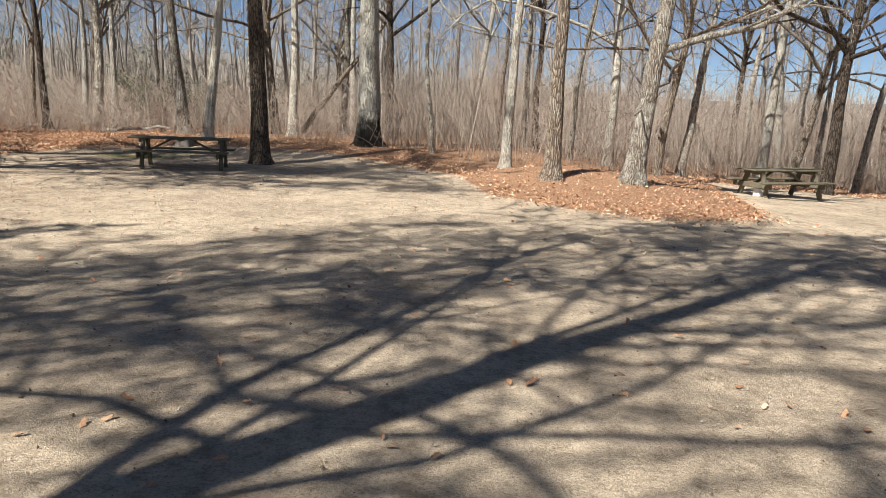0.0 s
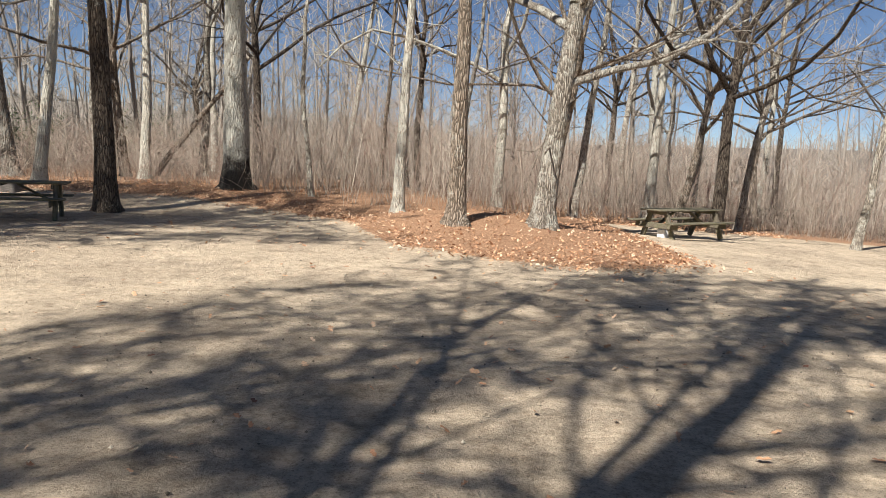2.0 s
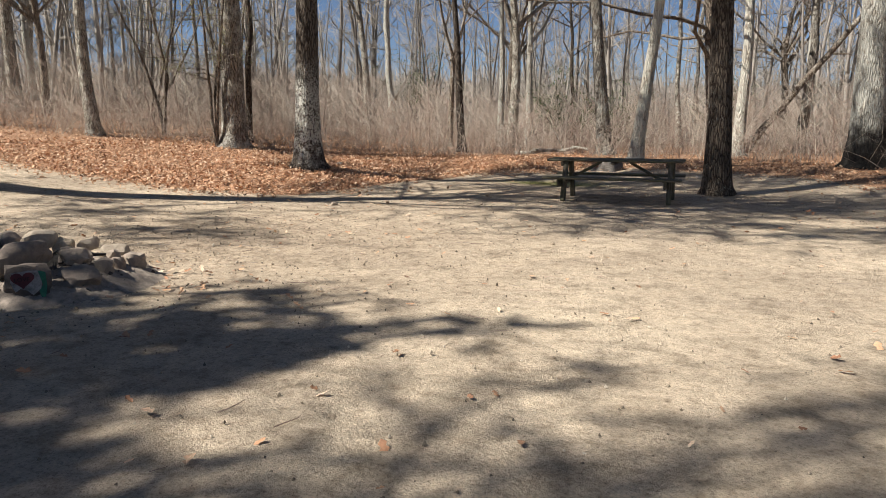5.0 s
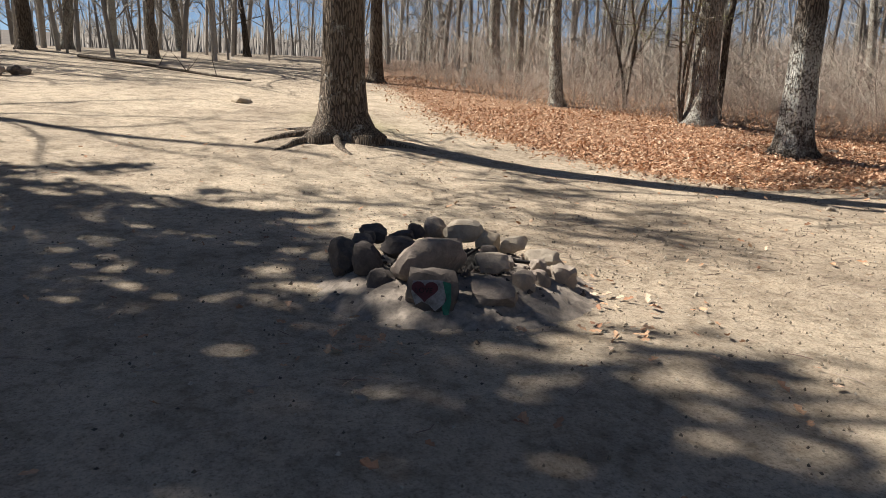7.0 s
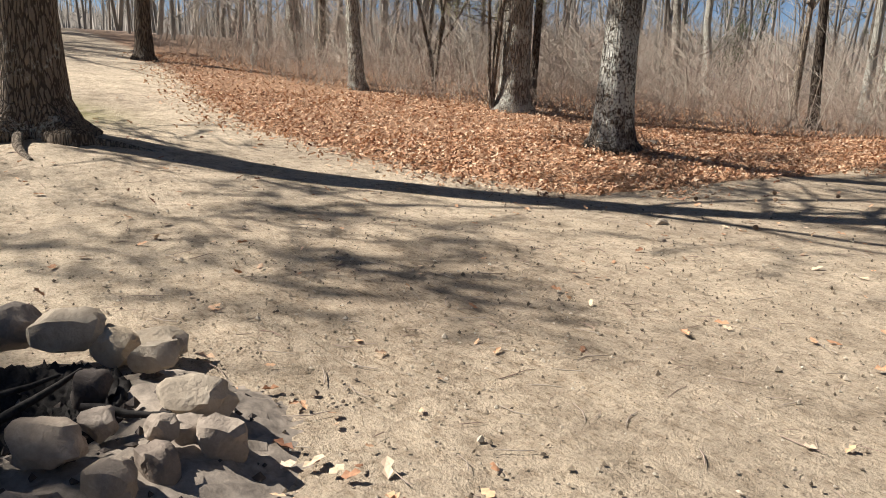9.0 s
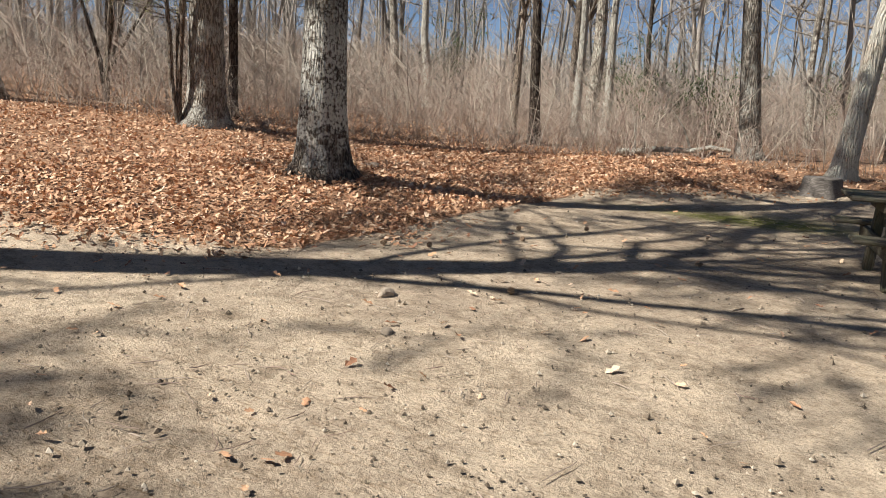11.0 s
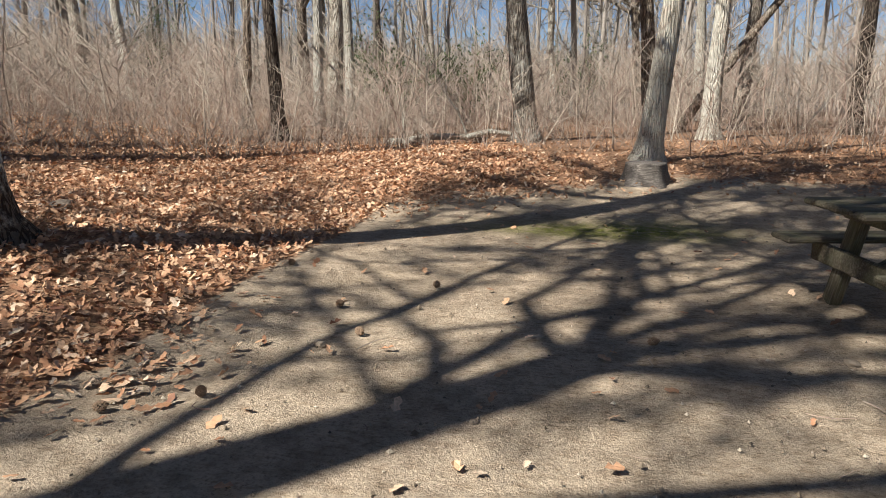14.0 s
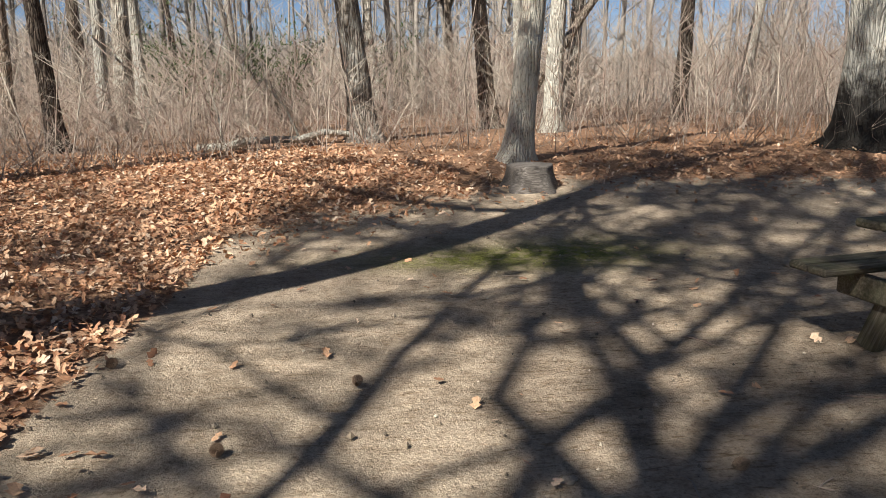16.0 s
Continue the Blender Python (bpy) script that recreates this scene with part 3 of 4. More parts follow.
def brush():
    rng = np.random.RandomState(9)
    tb = Tubes()
    made = 0
    while made < 9500:
        x = rng.uniform(-36, 30) if rng.uniform() < 0.7 else rng.uniform(-30, -12)
        e, lo = float(np.interp(x, BRUSH_X, BRUSH_Y)), 0.0
        y = e + (rng.uniform(0, 1) ** 1.7) * 17 + rng.normal(0, 0.4)
        if x < -26 and rng.uniform() < 0.35:
            continue
        made += 1
        right = float(sstep(-6, 2, x))
        tall = rng.uniform(0.5, 1.35) * (1 + 0.9 * right * rng.uniform(0.3, 1)) * (1 + 0.5 * float(sstep(0, 10, y - e - lo)))
        tint = np.clip(rng.normal(0.45 + 0.15 * right, 0.25), 0, 1)
        sp = 0.45 - 0.3 * right
        pts, d = limb_path(rng, (x, y, zat(x, y) - 0.05), (rng.normal(0, sp), rng.normal(0, sp), 1), tall, 2, 0.32, 0.0)
        r = rng.uniform(0.0035, 0.009)
        tb.add(pts, (r, r * 0.7, 0.002), 3, tint)
        for _ in range(3):
            u = rng.uniform(0.3, 1.0) * 2
            j = min(int(u), 1)
            p = pts[j] + (pts[j + 1] - pts[j]) * (u - j)
            b, l = rng.uniform(0, 6.28), tall * rng.uniform(0.3, 0.65)
            q = p + np.array([math.cos(b) * l * 0.85, math.sin(b) * l * 0.85, l * rng.uniform(0.0, 0.8)])
            tb.add((p, q), (r * 0.6, 0.0015), 3, tint)
    for _ in range(1500):
        x = rng.uniform(-30, 30)
        y = float(np.interp(x, BRUSH_X, BRUSH_Y)) + rng.uniform(0, 1) ** 1.3 * 16
        if x < -3 and rng.uniform() < 0.88:
            continue
        tall, tint, r = rng.uniform(1.8, 4.5), rng.uniform(0.0, 0.8), rng.uniform(0.007, 0.017)
        pts, d = limb_path(rng, (x, y, zat(x, y) - 0.05), (rng.normal(0, 0.09), rng.normal(0, 0.09), 1), tall, 3, 0.12, 0.0)
        tb.add(pts, (r, r * 0.75, r * 0.5, 0.002), 3, tint)
        for _ in range(5):
            u = rng.uniform(0.8, 2.9)
            j = int(u)
            p = pts[j] + (pts[j + 1] - pts[j]) * (u - j)
            b, l = rng.uniform(0, 6.28), rng.uniform(0.4, 1.2)
            tb.add((p, p + np.array([math.cos(b) * l * 0.6, math.sin(b) * l * 0.6, l * 0.8])), (r * 0.45, 0.002), 3, tint)
    # taller saplings and whips behind, each with a spray of twigs
    n = 3200
    x = rng.uniform(-40, 34, n)
    y = np.interp(x, BRUSH_X, BRUSH_Y) + 1.5 + rng.uniform(0, 1, n) ** 0.9 * 26
    foot = np.stack([x, y, height(x, y) - 0.05], -1)
    top = foot + np.stack([rng.normal(0, 0.5, n), rng.normal(0, 0.5, n), rng.uniform(1.2, 2.6, n) * (1 + 0.8 * sstep(-6, 4, x))], -1)
    tint = rng.uniform(0.1, 1.0, n)
    tb.spikes(foot, top, rng.uniform(0.010, 0.022, n), tint)
    for _ in range(13):
        u = rng.uniform(0.25, 1.0, n)[:, None]
        p = foot + (top - foot) * u
        a = rng.uniform(0, 6.28, n)
        d = np.stack([np.cos(a), np.sin(a), rng.uniform(0.2, 1.3, n)], -1)
        tb.spikes(p, p + d * rng.uniform(0.35, 1.1, n)[:, None], rng.uniform(0.005, 0.011, n), tint)
    tagged(tb.make("brush", BRUSH), "leafless reddish-brown undergrowth along the wood's edge", "undergrowth", kind="stuff")


far_woods()
brush()


LEAF_SHAPE = ((-1, 0, 0), (-0.45, 0.38, 0.16), (0.05, 0.22, 0.05), (0.45, 0.46, 0.2), (1, 0, 0.12), (0.45, -0.46, 0.2), (0.05, -0.22, 0.05), (-0.45, -0.38, 0.16))


def leaf_stuff(name, places, material, label, seed, size=(0.02, 0.045), tilt=0.5, part=False):
    """Curled lobed leaves, each a folded six-sided blade, joined into one cover."""
    rng = np.random.RandomState(seed)
    n = len(places)
    shape = np.array(LEAF_SHAPE)
    s = rng.uniform(size[0], size[1], n)[:, None, None]
    v = shape[None] * s * np.stack([np.ones(n), rng.uniform(0.95, 1.55, n), rng.uniform(-1.2, 2.4, n)], -1)[:, None]
    ax, az, ay = rng.normal(0, tilt, n), rng.uniform(0, 6.28, n), rng.normal(0, tilt, n)

    def turn(v, i, j, a):
        c, q = np.cos(a)[:, None], np.sin(a)[:, None]
        v = v.copy()
        v[..., i], v[..., j] = v[..., i] * c - v[..., j] * q, v[..., i] * q + v[..., j] * c
        return v

    v = turn(turn(turn(v, 1, 2, ax), 0, 2, ay), 0, 1, az) + np.asarray(places)[:, None]
    base = (np.arange(n) * 8)[:, None]
    quads = np.concatenate([base + np.array([0, 1, 2, 6]), base + np.array([2, 3, 4, 6])])
    tris = np.concatenate([base + np.array([0, 6, 7]), base + np.array([4, 5, 6])])
    t = np.repeat(np.clip(rng.normal(0.55, 0.24, n), 0, 1), 8)
    ob = mesh_object(name, v.reshape(-1, 3).tolist(), quads.tolist() + tris.tolist(), material, False, t)
    return ob if part else tagged(ob, label, "leaves", kind="stuff")


def litter():
    rng = np.random.RandomState(21)
    out = []
    while len(out) < 42000:
        if len(out) < 22000:
            x, y = rng.uniform(-22, -10.5), rng.uniform(12.5, 28.5)
            if y < edge_y(x) + rng.normal(-0.1, 0.45):
                continue
        else:
            x = rng.uniform(-31, 16)
            y = float(edge_y(x)) + rng.exponential(3.0) - 0.35 + rng.normal(0, 0.42)
        if y > 31:
            continue
        out.append((x, y, zat(x, y) + rng.uniform(0.01, 0.05)))
    near = 0
    while near < 13000:
        x, y = rng.uniform(-16.5, -9.5), rng.uniform(14.5, 26.5)
        if y > edge_y(x) + rng.normal(0.1, 0.6):
            out.append((x, y, zat(x, y) + rng.uniform(0.01, 0.06)))
            near += 1
    leaf_stuff("leaf_litter", out, OAK_LEAF, "thick brown litter of fallen oak leaves", 31)
    out = []
    for _ in range(1500):
        x, y = rng.uniform(-18, 8), rng.uniform(2, 23)
        if y < edge_y(x):
            out.append((x, y, zat(x, y) + 0.022))
    for cx, cy, n in ((-8.3, 8.1, 24), (-7.9, 9.9, 22), (-12.3, 18.0, 160), (-12.0, 17.3, 120), (-8.6, 10.3, 16)):
        for _ in range(n):
            x, y = cx + rng.normal(0, 0.28), cy + rng.normal(0, 0.28)
            out.append((x, y, zat(x, y) + 0.025))
    leaf_stuff("scattered_leaves", out, OAK_LEAF, "single dry oak leaves scattered over the sand", 32, (0.022, 0.05), 0.3)


litter()


def crumbs():
    """Pebbles, soil crumbs and bits of twig on the sand."""
    rng = np.random.RandomState(4)
    v, f, t = [], [], []
    octa = np.array(((1, 0, 0), (-1, 0, 0), (0, 1, 0), (0, -1, 0), (0, 0, 1), (0, 0, -0.6)))
    tri = ((0, 2, 4), (2, 1, 4), (1, 3, 4), (3, 0, 4), (2, 0, 5), (1, 2, 5), (3, 1, 5), (0, 3, 5))
    n = 0
    while n < 9500:
        if n % 2:
            x, y = rng.uniform(-17, 6), rng.uniform(1.5, 23)
        else:
            x, y = rng.normal(-9.8, 2.2), rng.normal(12, 3.0)
        if y > edge_y(x):
            continue
        s = rng.uniform(0.004, 0.013) * (1.8 if rng.uniform() < 0.06 else 1)
        c = np.array((x, y, zat(x, y) + 0.012))
        v.extend((octa * s * rng.uniform(0.5, 1.4, (6, 3)) + c).tolist())
        f.extend([tuple(i + 6 * n for i in q) for q in tri])
        t.extend([rng.uniform(0, 1)] * 6)
        n += 1
    tagged(mesh_object("soil_crumbs", v, f, CLOD, False, t), "small pebbles and soil crumbs on the sand", "pebbles", kind="stuff")
    tb = Tubes()
    for i in range(800):
        x, y = (rng.uniform(-16, 6), rng.uniform(2, 22)) if i % 2 else (rng.normal(-9.8, 2), rng.normal(12, 3))
        if y > edge_y(x):
            continue
        a, l = rng.uniform(0, 6.28), rng.uniform(0.05, 0.3)
        p, _ = limb_path(rng, (x, y, zat(x, y) + 0.018), (math.cos(a), math.sin(a), 0), l, 3, 0.3, 0)
        p[:, 2] = np.array([zat(q[0], q[1]) for q in p]) + 0.018
        r = rng.uniform(0.0015, 0.0038)
        tb.add(p, (r, r, r * 0.8, r * 0.4), 4, rng.uniform(0, 0.8))
    tagged(tb.make("fallen_twigs", BRUSH), "thin fallen twigs lying on the sand", "twigs", kind="stuff")


crumbs()


# ---- picnic tables ----
def plank(name, size, at, turn=(0, 0, 0), parent=None, material=None, seed=0, cut=0.012):
    """A board with worn, chamfered edges and slightly uneven ends."""
    rng = random.Random(seed)
    bm = bmesh.new()
    bmesh.ops.create_cube(bm, size=1.0)
    for v in bm.verts:
        v.co = Vector((v.co.x * (size[0] + rng.uniform(-0.012, 0.012)), v.co.y * size[1], v.co.z * size[2]))
    bmesh.ops.bevel(bm, geom=bm.edges[:], offset=min(cut, size[2] * 0.3, size[1] * 0.3), segments=1, affect='EDGES')
    me = bpy.data.meshes.new(name)
    bm.to_mesh(me)
    bm.free()
    me.materials.append(material or TABLE_WOOD)
    ob = new(name, me)
    ob.matrix_world = pose(*at, *turn)
    ob.parent = parent
    return ob


def between(name, a, b, w, h, parent, seed=0):
    """A board from a to b, w wide across and h deep."""
    a, b = Vector(a), Vector(b)
    d = b - a
    ob = plank(name, (d.length, w, h), (0, 0, 0), parent=parent, seed=seed)
    q = d.to_track_quat('X', 'Z')
    ob.matrix_world = Matrix.Translation((a + b) / 2) @ q.to_matrix().to_4x4()
    return ob


def picnic_table(x, y, turn, label):
    t = new("picnic_table")
    s = 0
    for i in range(5):
        plank("tabletop_plank", (2.52, 0.142, 0.042), (0, -0.3 + i * 0.15, 0.735 + 0.002 * (i % 2)), parent=t, seed=i)
    for side in (-1, 1):
        for i in range(2):
            plank("bench_plank", (2.52, 0.132, 0.042), (0, side * (0.585 + i * 0.14), 0.435), parent=t, seed=9 + i + side)
    for ex in (-0.97, 0.97):
        s += 1
        plank("cross_beam", (0.045, 1.42, 0.14), (ex, 0, 0.342), parent=t, seed=30 + s)
        plank("top_cleat", (0.045, 0.70, 0.09), (ex, 0, 0.668), parent=t, seed=40 + s)
        for side in (-1, 1):
            between("leg", (ex + 0.067, side * 0.24, 0.71), (ex + 0.067, side * 0.52, 0.0), 0.085, 0.13, t, seed=50 + s + side)
        inner = -1 if ex > 0 else 1
        between("brace", (ex + inner * 0.06, 0.0, 0.36), (ex + inner * 0.70, 0.0, 0.70), 0.09, 0.05, t, seed=60 + s)
    plank("middle_cleat", (0.09, 0.70, 0.045), (0, 0, 0.69), parent=t, seed=80)
    t.matrix_world = pose(x, y, zat(x, y), 0, 0, turn) @ Matrix.Diagonal((1, 1, 1.05, 1))
    return tagged(t, label, "picnic table", "picnic tables")


picnic_table(-6.92, 19.2, 9.5, "weathered wooden picnic table with two attached benches")
picnic_table(9.35, 20.6, 22, "weathered wooden picnic table on sand by the trees")


# ---- fire ring ----
def stone(name, size, seed, material, parent=None, m=None, block=0.35):
    """A rough boulder, its corners broken off and its faces uneven."""
    rng = np.random.RandomState(seed)
    bm = bmesh.new()
    bmesh.ops.create_icosphere(bm, subdivisions=3, radius=1.0)
    planes = [(Vector(rng.normal(0, 1, 3)).normalized(), rng.uniform(0.62, 0.95)) for _ in range(9)]
    for v in bm.verts:
        p = v.co.copy()
        cube = p / max(abs(p.x), abs(p.y), abs(p.z))
        p = p.lerp(cube * 0.82, block)
        for nrm, d in planes:
            over = p.dot(nrm) - d
            if over > 0:
                p -= nrm * over * 0.9
        p += p.normalized() * (0.17 * noise.noise(p * 2.0 + Vector((seed * 3.1, 0, 0))) + 0.09 * noise.noise(p * 5.5 + Vector((0, seed * 1.7, 0))))
        v.co = Vector((p.x * size[0], p.y * size[1], p.z * size[2]))
    me = bpy.data.meshes.new(name)
    bm.to_mesh(me)
    bm.free()
    me.polygons.foreach_set("use_smooth", [True] * len(me.polygons))
    me.set_sharp_from_angle(angle=radians(32))
    me.materials.append(material)
    ob = new(name, me)
    ob.parent = parent
    ob.matrix_world = m or Matrix.Identity(4)
    return ob


RING_STONES = (
    # across, away, height of centre, half sizes, turn
    (-.21, -.28, .31, .31, .20, .16, 8), (-.66, -.03, .24, .13, .13, .15, 0), (-.88, .22, .20, .12, .15, .17, 20), (-.74, .30, .29, .10, .10, .09, 0),
    (-.68, .68, .30, .14, .11, .09, 10), (-.70, .48, .32, .06, .06, .06, 0), (-.33, .86, .29, .08, .08, .08, 30), (-.17, .93, .29, .11, .10, .13, 0),
    (.08, .80, .31, .18, .12, .11, 5), (.29, .78, .24, .12, .10, .10, -25), (.40, 1.06, .13, .18, .14, .08, 12), (.49, .58, .25, .12, .10, .09, -12),
    (.70, .20, .21, .17, .12, .09, 15),
)
RING_STONES_2 = (
    (.26, -.22, .28, .15, .11, .09, -18), (.37, -.02, .23, .07, .07, .07, 0), (.60, -.12, .24, .07, .06, .06, 40), (.47, -.37, .18, .095, .08, .10, 0),
    (.60, -.24, .15, .085, .09, .12, 20), (.80, -.05, .13, .115, .11, .12, 0), (.25, -.55, .13, .19, .16, .14, 0), (.56, -.42, .05, .08, .07, .06, 20),
    # last in this row: added stone standing in for dark soil under the boulder
    (.26, .38, .20, .09, .09, .11, 0), (-.46, .72, .27, .13, .08, .06, 0), (-.43, .05, .32, .16, .13, .09, 24), (-.52, -.28, .12, .13, .12, .13, 0),
    (.66, .02, .13, .10, .09, .10, 0),
)
PALE_STONES = (8, 9, 10, 11, 12)
# 24 is dark for the soil it stands in for, not for soot
SOOTY_STONES = (1, 2, 3, 4, 5, 6, 21, 22, 23, 24)


def fire_ring(x, y):
    ring = new("fire_ring")
    for n, (u, v, z, a, b, c, turn) in enumerate(RING_STONES + RING_STONES_2):
        m = STONE_PALE if n in PALE_STONES else (STONE_DARK if n in SOOTY_STONES else STONE)
        stone("stone", (a, b, c), 100 + n, m, ring, pose(u, v, z, n * 7 % 15 - 7, n * 11 % 17 - 8, turn), 0.6 if n in (11, 7, 18, 9, 16) else 0.38)
    rng = np.random.RandomState(3)
    N = 64
    g = np.linspace(-1, 1, N)
    i = np.arange(N * N).reshape(N, N)
    f = np.stack([i[:-1, :-1], i[:-1, 1:], i[1:, 1:], i[1:, :-1]], -1).reshape(-1, 4)

    def bed(name, wide, deep, u, v, shape, material):
        X, Y = np.meshgrid(g * wide, g * deep)
        R = np.hypot(X / wide, Y / deep)
        part = mesh_object(name, np.stack([X + u, Y + v, shape(X + u, Y + v, R)], -1).reshape(-1, 3).tolist(), f.tolist(), material)
        part.parent = ring

    def heap(X, Y, R):
        rough = (0.010 * rng.normal(0, 1, X.shape) + 0.03 * value_noise(X, Y, 7.0)) * (1 - sstep(0.75, 1, R))
        pit = np.exp(-(((X + 0.02) / 0.36) ** 4) - ((Y - 0.36) / 0.34) ** 4)
        return 0.20 * (1 - sstep(0.42, 0.92, R)) - 0.16 * pit + rough - 0.03 - 0.02 * sstep(0.9, 1, R)

    def ash(X, Y, R):
        return 0.055 + 0.016 * rng.normal(0, 1, X.shape) + 0.02 * value_noise(X, Y, 9.0) + 0.13 * sstep(0.5, 0.85, R) - 0.14 * sstep(0.8, 1.0, R)

    bed("soil_heap", 1.35, 1.3, 0, 0.12, heap, SOIL)
    bed("ash_bed", 0.50, 0.46, -0.02, 0.36, ash, CHAR)
    # broken bits of stone, cinders and bark between the stones
    v, fr = [], []
    octa = np.array(((1, 0, 0), (-1, 0, 0), (0, 1, 0), (0, -1, 0), (0, 0, 0.8), (0, 0, -0.6)))
    tri = ((0, 2, 4), (2, 1, 4), (1, 3, 4), (3, 0, 4), (2, 0, 5), (1, 2, 5), (3, 1, 5), (0, 3, 5))
    for n in range(420):
        a, q = rng.uniform(0, 6.28), rng.uniform(0.15, 1.05) if n % 3 else rng.uniform(0.0, 0.5)
        px, py = q * 0.95 * math.cos(a), 0.12 + q * 0.85 * math.sin(a)
        c = np.array((px, py, float(0.20 * (1 - sstep(0.42, 0.92, q * 0.72)) - 0.16 * math.exp(-((px + 0.02) / 0.36) ** 4 - ((py - 0.36) / 0.34) ** 4) - 0.01)))
        v.extend((octa * rng.uniform(0.008, 0.032) * rng.uniform(0.5, 1.5, (6, 3)) + c).tolist())
        fr.extend([tuple(k + 6 * n for k in t) for t in tri])
    rubble = mesh_object("rubble", v, fr, STONE_DARK, False)
    rubble.parent = ring
    tagged(rubble, "broken stone and cinders", kind="stuff")
    painted = stone("painted_stone", (.20, .15, .19), 77, STONE_DARK, ring, pose(-.17, -.62, .15, 0, 0, -6), 0.85)
    tagged(painted, "dark boulder painted with a white panel and green stripe")
    # the painted panel follows the boulder's flat front
    def patch(name, pts, depth, material):
        bm = bmesh.new()
        vs = [bm.verts.new((px, depth, pz)) for px, pz in pts]
        bm.faces.new(vs)
        top = bmesh.ops.extrude_face_region(bm, geom=bm.faces[:])
        bmesh.ops.translate(bm, verts=[q for q in top["geom"] if isinstance(q, bmesh.types.BMVert)], vec=(0, 0.012, 0))
        bmesh.ops.recalc_face_normals(bm, faces=bm.faces)
        me = bpy.data.meshes.new(name)
        bm.to_mesh(me)
        bm.free()
        me.materials.append(material)
        ob = new(name, me)
        ob.parent = ring
        ob.matrix_world = pose(-.17, -.62, .15, -8, 0, -6)
        return ob
    patch("white_panel", ((-.11, .105), (.02, .115), (.09, .11), (.115, .05), (.10, -.04), (.04, -.09), (.0, -.05), (-.05, -.03), (-.09, -.055), (-.12, .03)), -.139, WHITE_PAINT)
    patch("green_stripe", ((.085, .11), (.14, .095), (.145, -.02), (.13, -.11), (.10, -.12), (.085, -.06), (.115, -.01), (.10, .05)), -.143, GREEN_PAINT)
    heart = [(-.030 + .088 * math.sin(a) ** 3, .045 + .0048 * (13 * math.cos(a) - 5 * math.cos(2 * a) - 2 * math.cos(3 * a) - math.cos(4 * a))) for a in np.linspace(0, 2 * math.pi, 26)[:-1]]
    patch("heart", heart, -.146, MAROON)
    cu = bpy.data.curves.new("lettering", 'FONT')
    cu.body, cu.size, cu.align_x, cu.extrude = "LOVE", 0.048, 'CENTER', 0.002
    cu.materials.append(BLACK_PAINT)
    text = new("lettering", cu)
    text.parent = ring
    text.matrix_world = pose(-.17, -.62, .15, -8, 0, -6) @ pose(-.035, -.150, .03, 90, 0, 0)
    for n, (a, b, l) in enumerate((((-.1, .2, .12), (.2, .5, .24), 0), ((-.3, .3, .14), (.1, .55, .20), 0), ((.30, .05, .26), (.62, .0, .24), 0))):
        tb = Tubes()
        rr = random.Random(n)
        pts = [Vector(a).lerp(Vector(b), k / 4) + Vector((0, 0, rr.uniform(-.01, .01))) for k in range(5)]
        tb.add([tuple(p) for p in pts], (.018, .02, .017, .014, .008), 6, 0.2)
        st = tb.make("charred_stick", CHAR)
        st.parent = ring
    ring.matrix_world = pose(x, y, zat(x, y), 0, 0, 64.7)
    return tagged(ring, "ring of sooty field stones round a burnt-out campfire", "fire ring")


fire_ring(-9.2, 9.2)


def second_ring(x, y):
    ring = new("fire_ring")
    for n in range(9):
        a = n / 9 * 6.28
        stone("stone", (.22, .17, .15), 200 + n, STONE_DARK if n % 2 else STONE, ring, pose(.55 * math.cos(a), .55 * math.sin(a), .1, 0, 0, n * 40))
    ring.matrix_world = pose(x, y, zat(x, y))
    tagged(ring, "low ring of dark stones at the far side", "fire ring")


second_ring(-28.6, 4.6)
rock = stone("half_buried_rock", (.42, .3, .16), 301, STONE_PALE)
rock.matrix_world = pose(-23.0, 10.1, zat(-23.0, 10.1))
tagged(rock, "flat pale rock half buried in the ground", "rock")


def stump(x, y):
    rng = np.random.RandomState(2)
    tb = Tubes()
    ang = np.arange(26) * (2 * math.pi / 26)
    h = np.array((-0.1, 0.0, 0.06, 0.14, 0.235, 0.265, 0.27, 0.27))
    r = np.array((.36, .34, .31, .285, .275, .27, .255, .02))
    sq = 1 + (0.10 * np.cos(ang * 5 + 1) + 0.06 * np.cos(ang * 9))[None] * np.array((1.6, 1.4, 1, .7, .5, .5, .5, .5))[:, None] + rng.normal(0, .015, (8, 26))
    tb.add(np.stack([0 * h, 0 * h, h], -1) + np.array([0, 0, 0.0]) + np.arange(8)[:, None] * 1e-5, r, 26, 0.4, sq[:, :, None])
    ob = tb.make("tree_stump", STUMP_WOOD)
    ob.location = (x, y, zat(x, y))
    tagged(ob, "low grey sawn tree stump in leaf litter", "stump")


stump(-8.70, 24.48)


def loose_log(name, pts, r0, r1, label, seed, bark=None, twigs=0):
    rng = np.random.RandomState(seed)
    tb = Tubes()
    p = np.array([np.array(pts[0]) + (np.array(pts[1]) - np.array(pts[0])) * u + rng.normal(0, .03, 3) for u in np.linspace(0, 1, 7)])
    tb.add(p, np.linspace(r0, r1, 7), 9, 0.5)
    for _ in range(twigs):
        i = rng.randint(1, 6)
        q, _ = limb_path(rng, p[i], rng.normal(0, 1, 3) + (0, 0, .6), rng.uniform(.4, 1.2), 2, .2, .05)
        tb.add(q, (r1 * .5, r1 * .3, .005), 4, .5)
    tagged(tb.make(name, bark or BARK_TWO), label, "log")


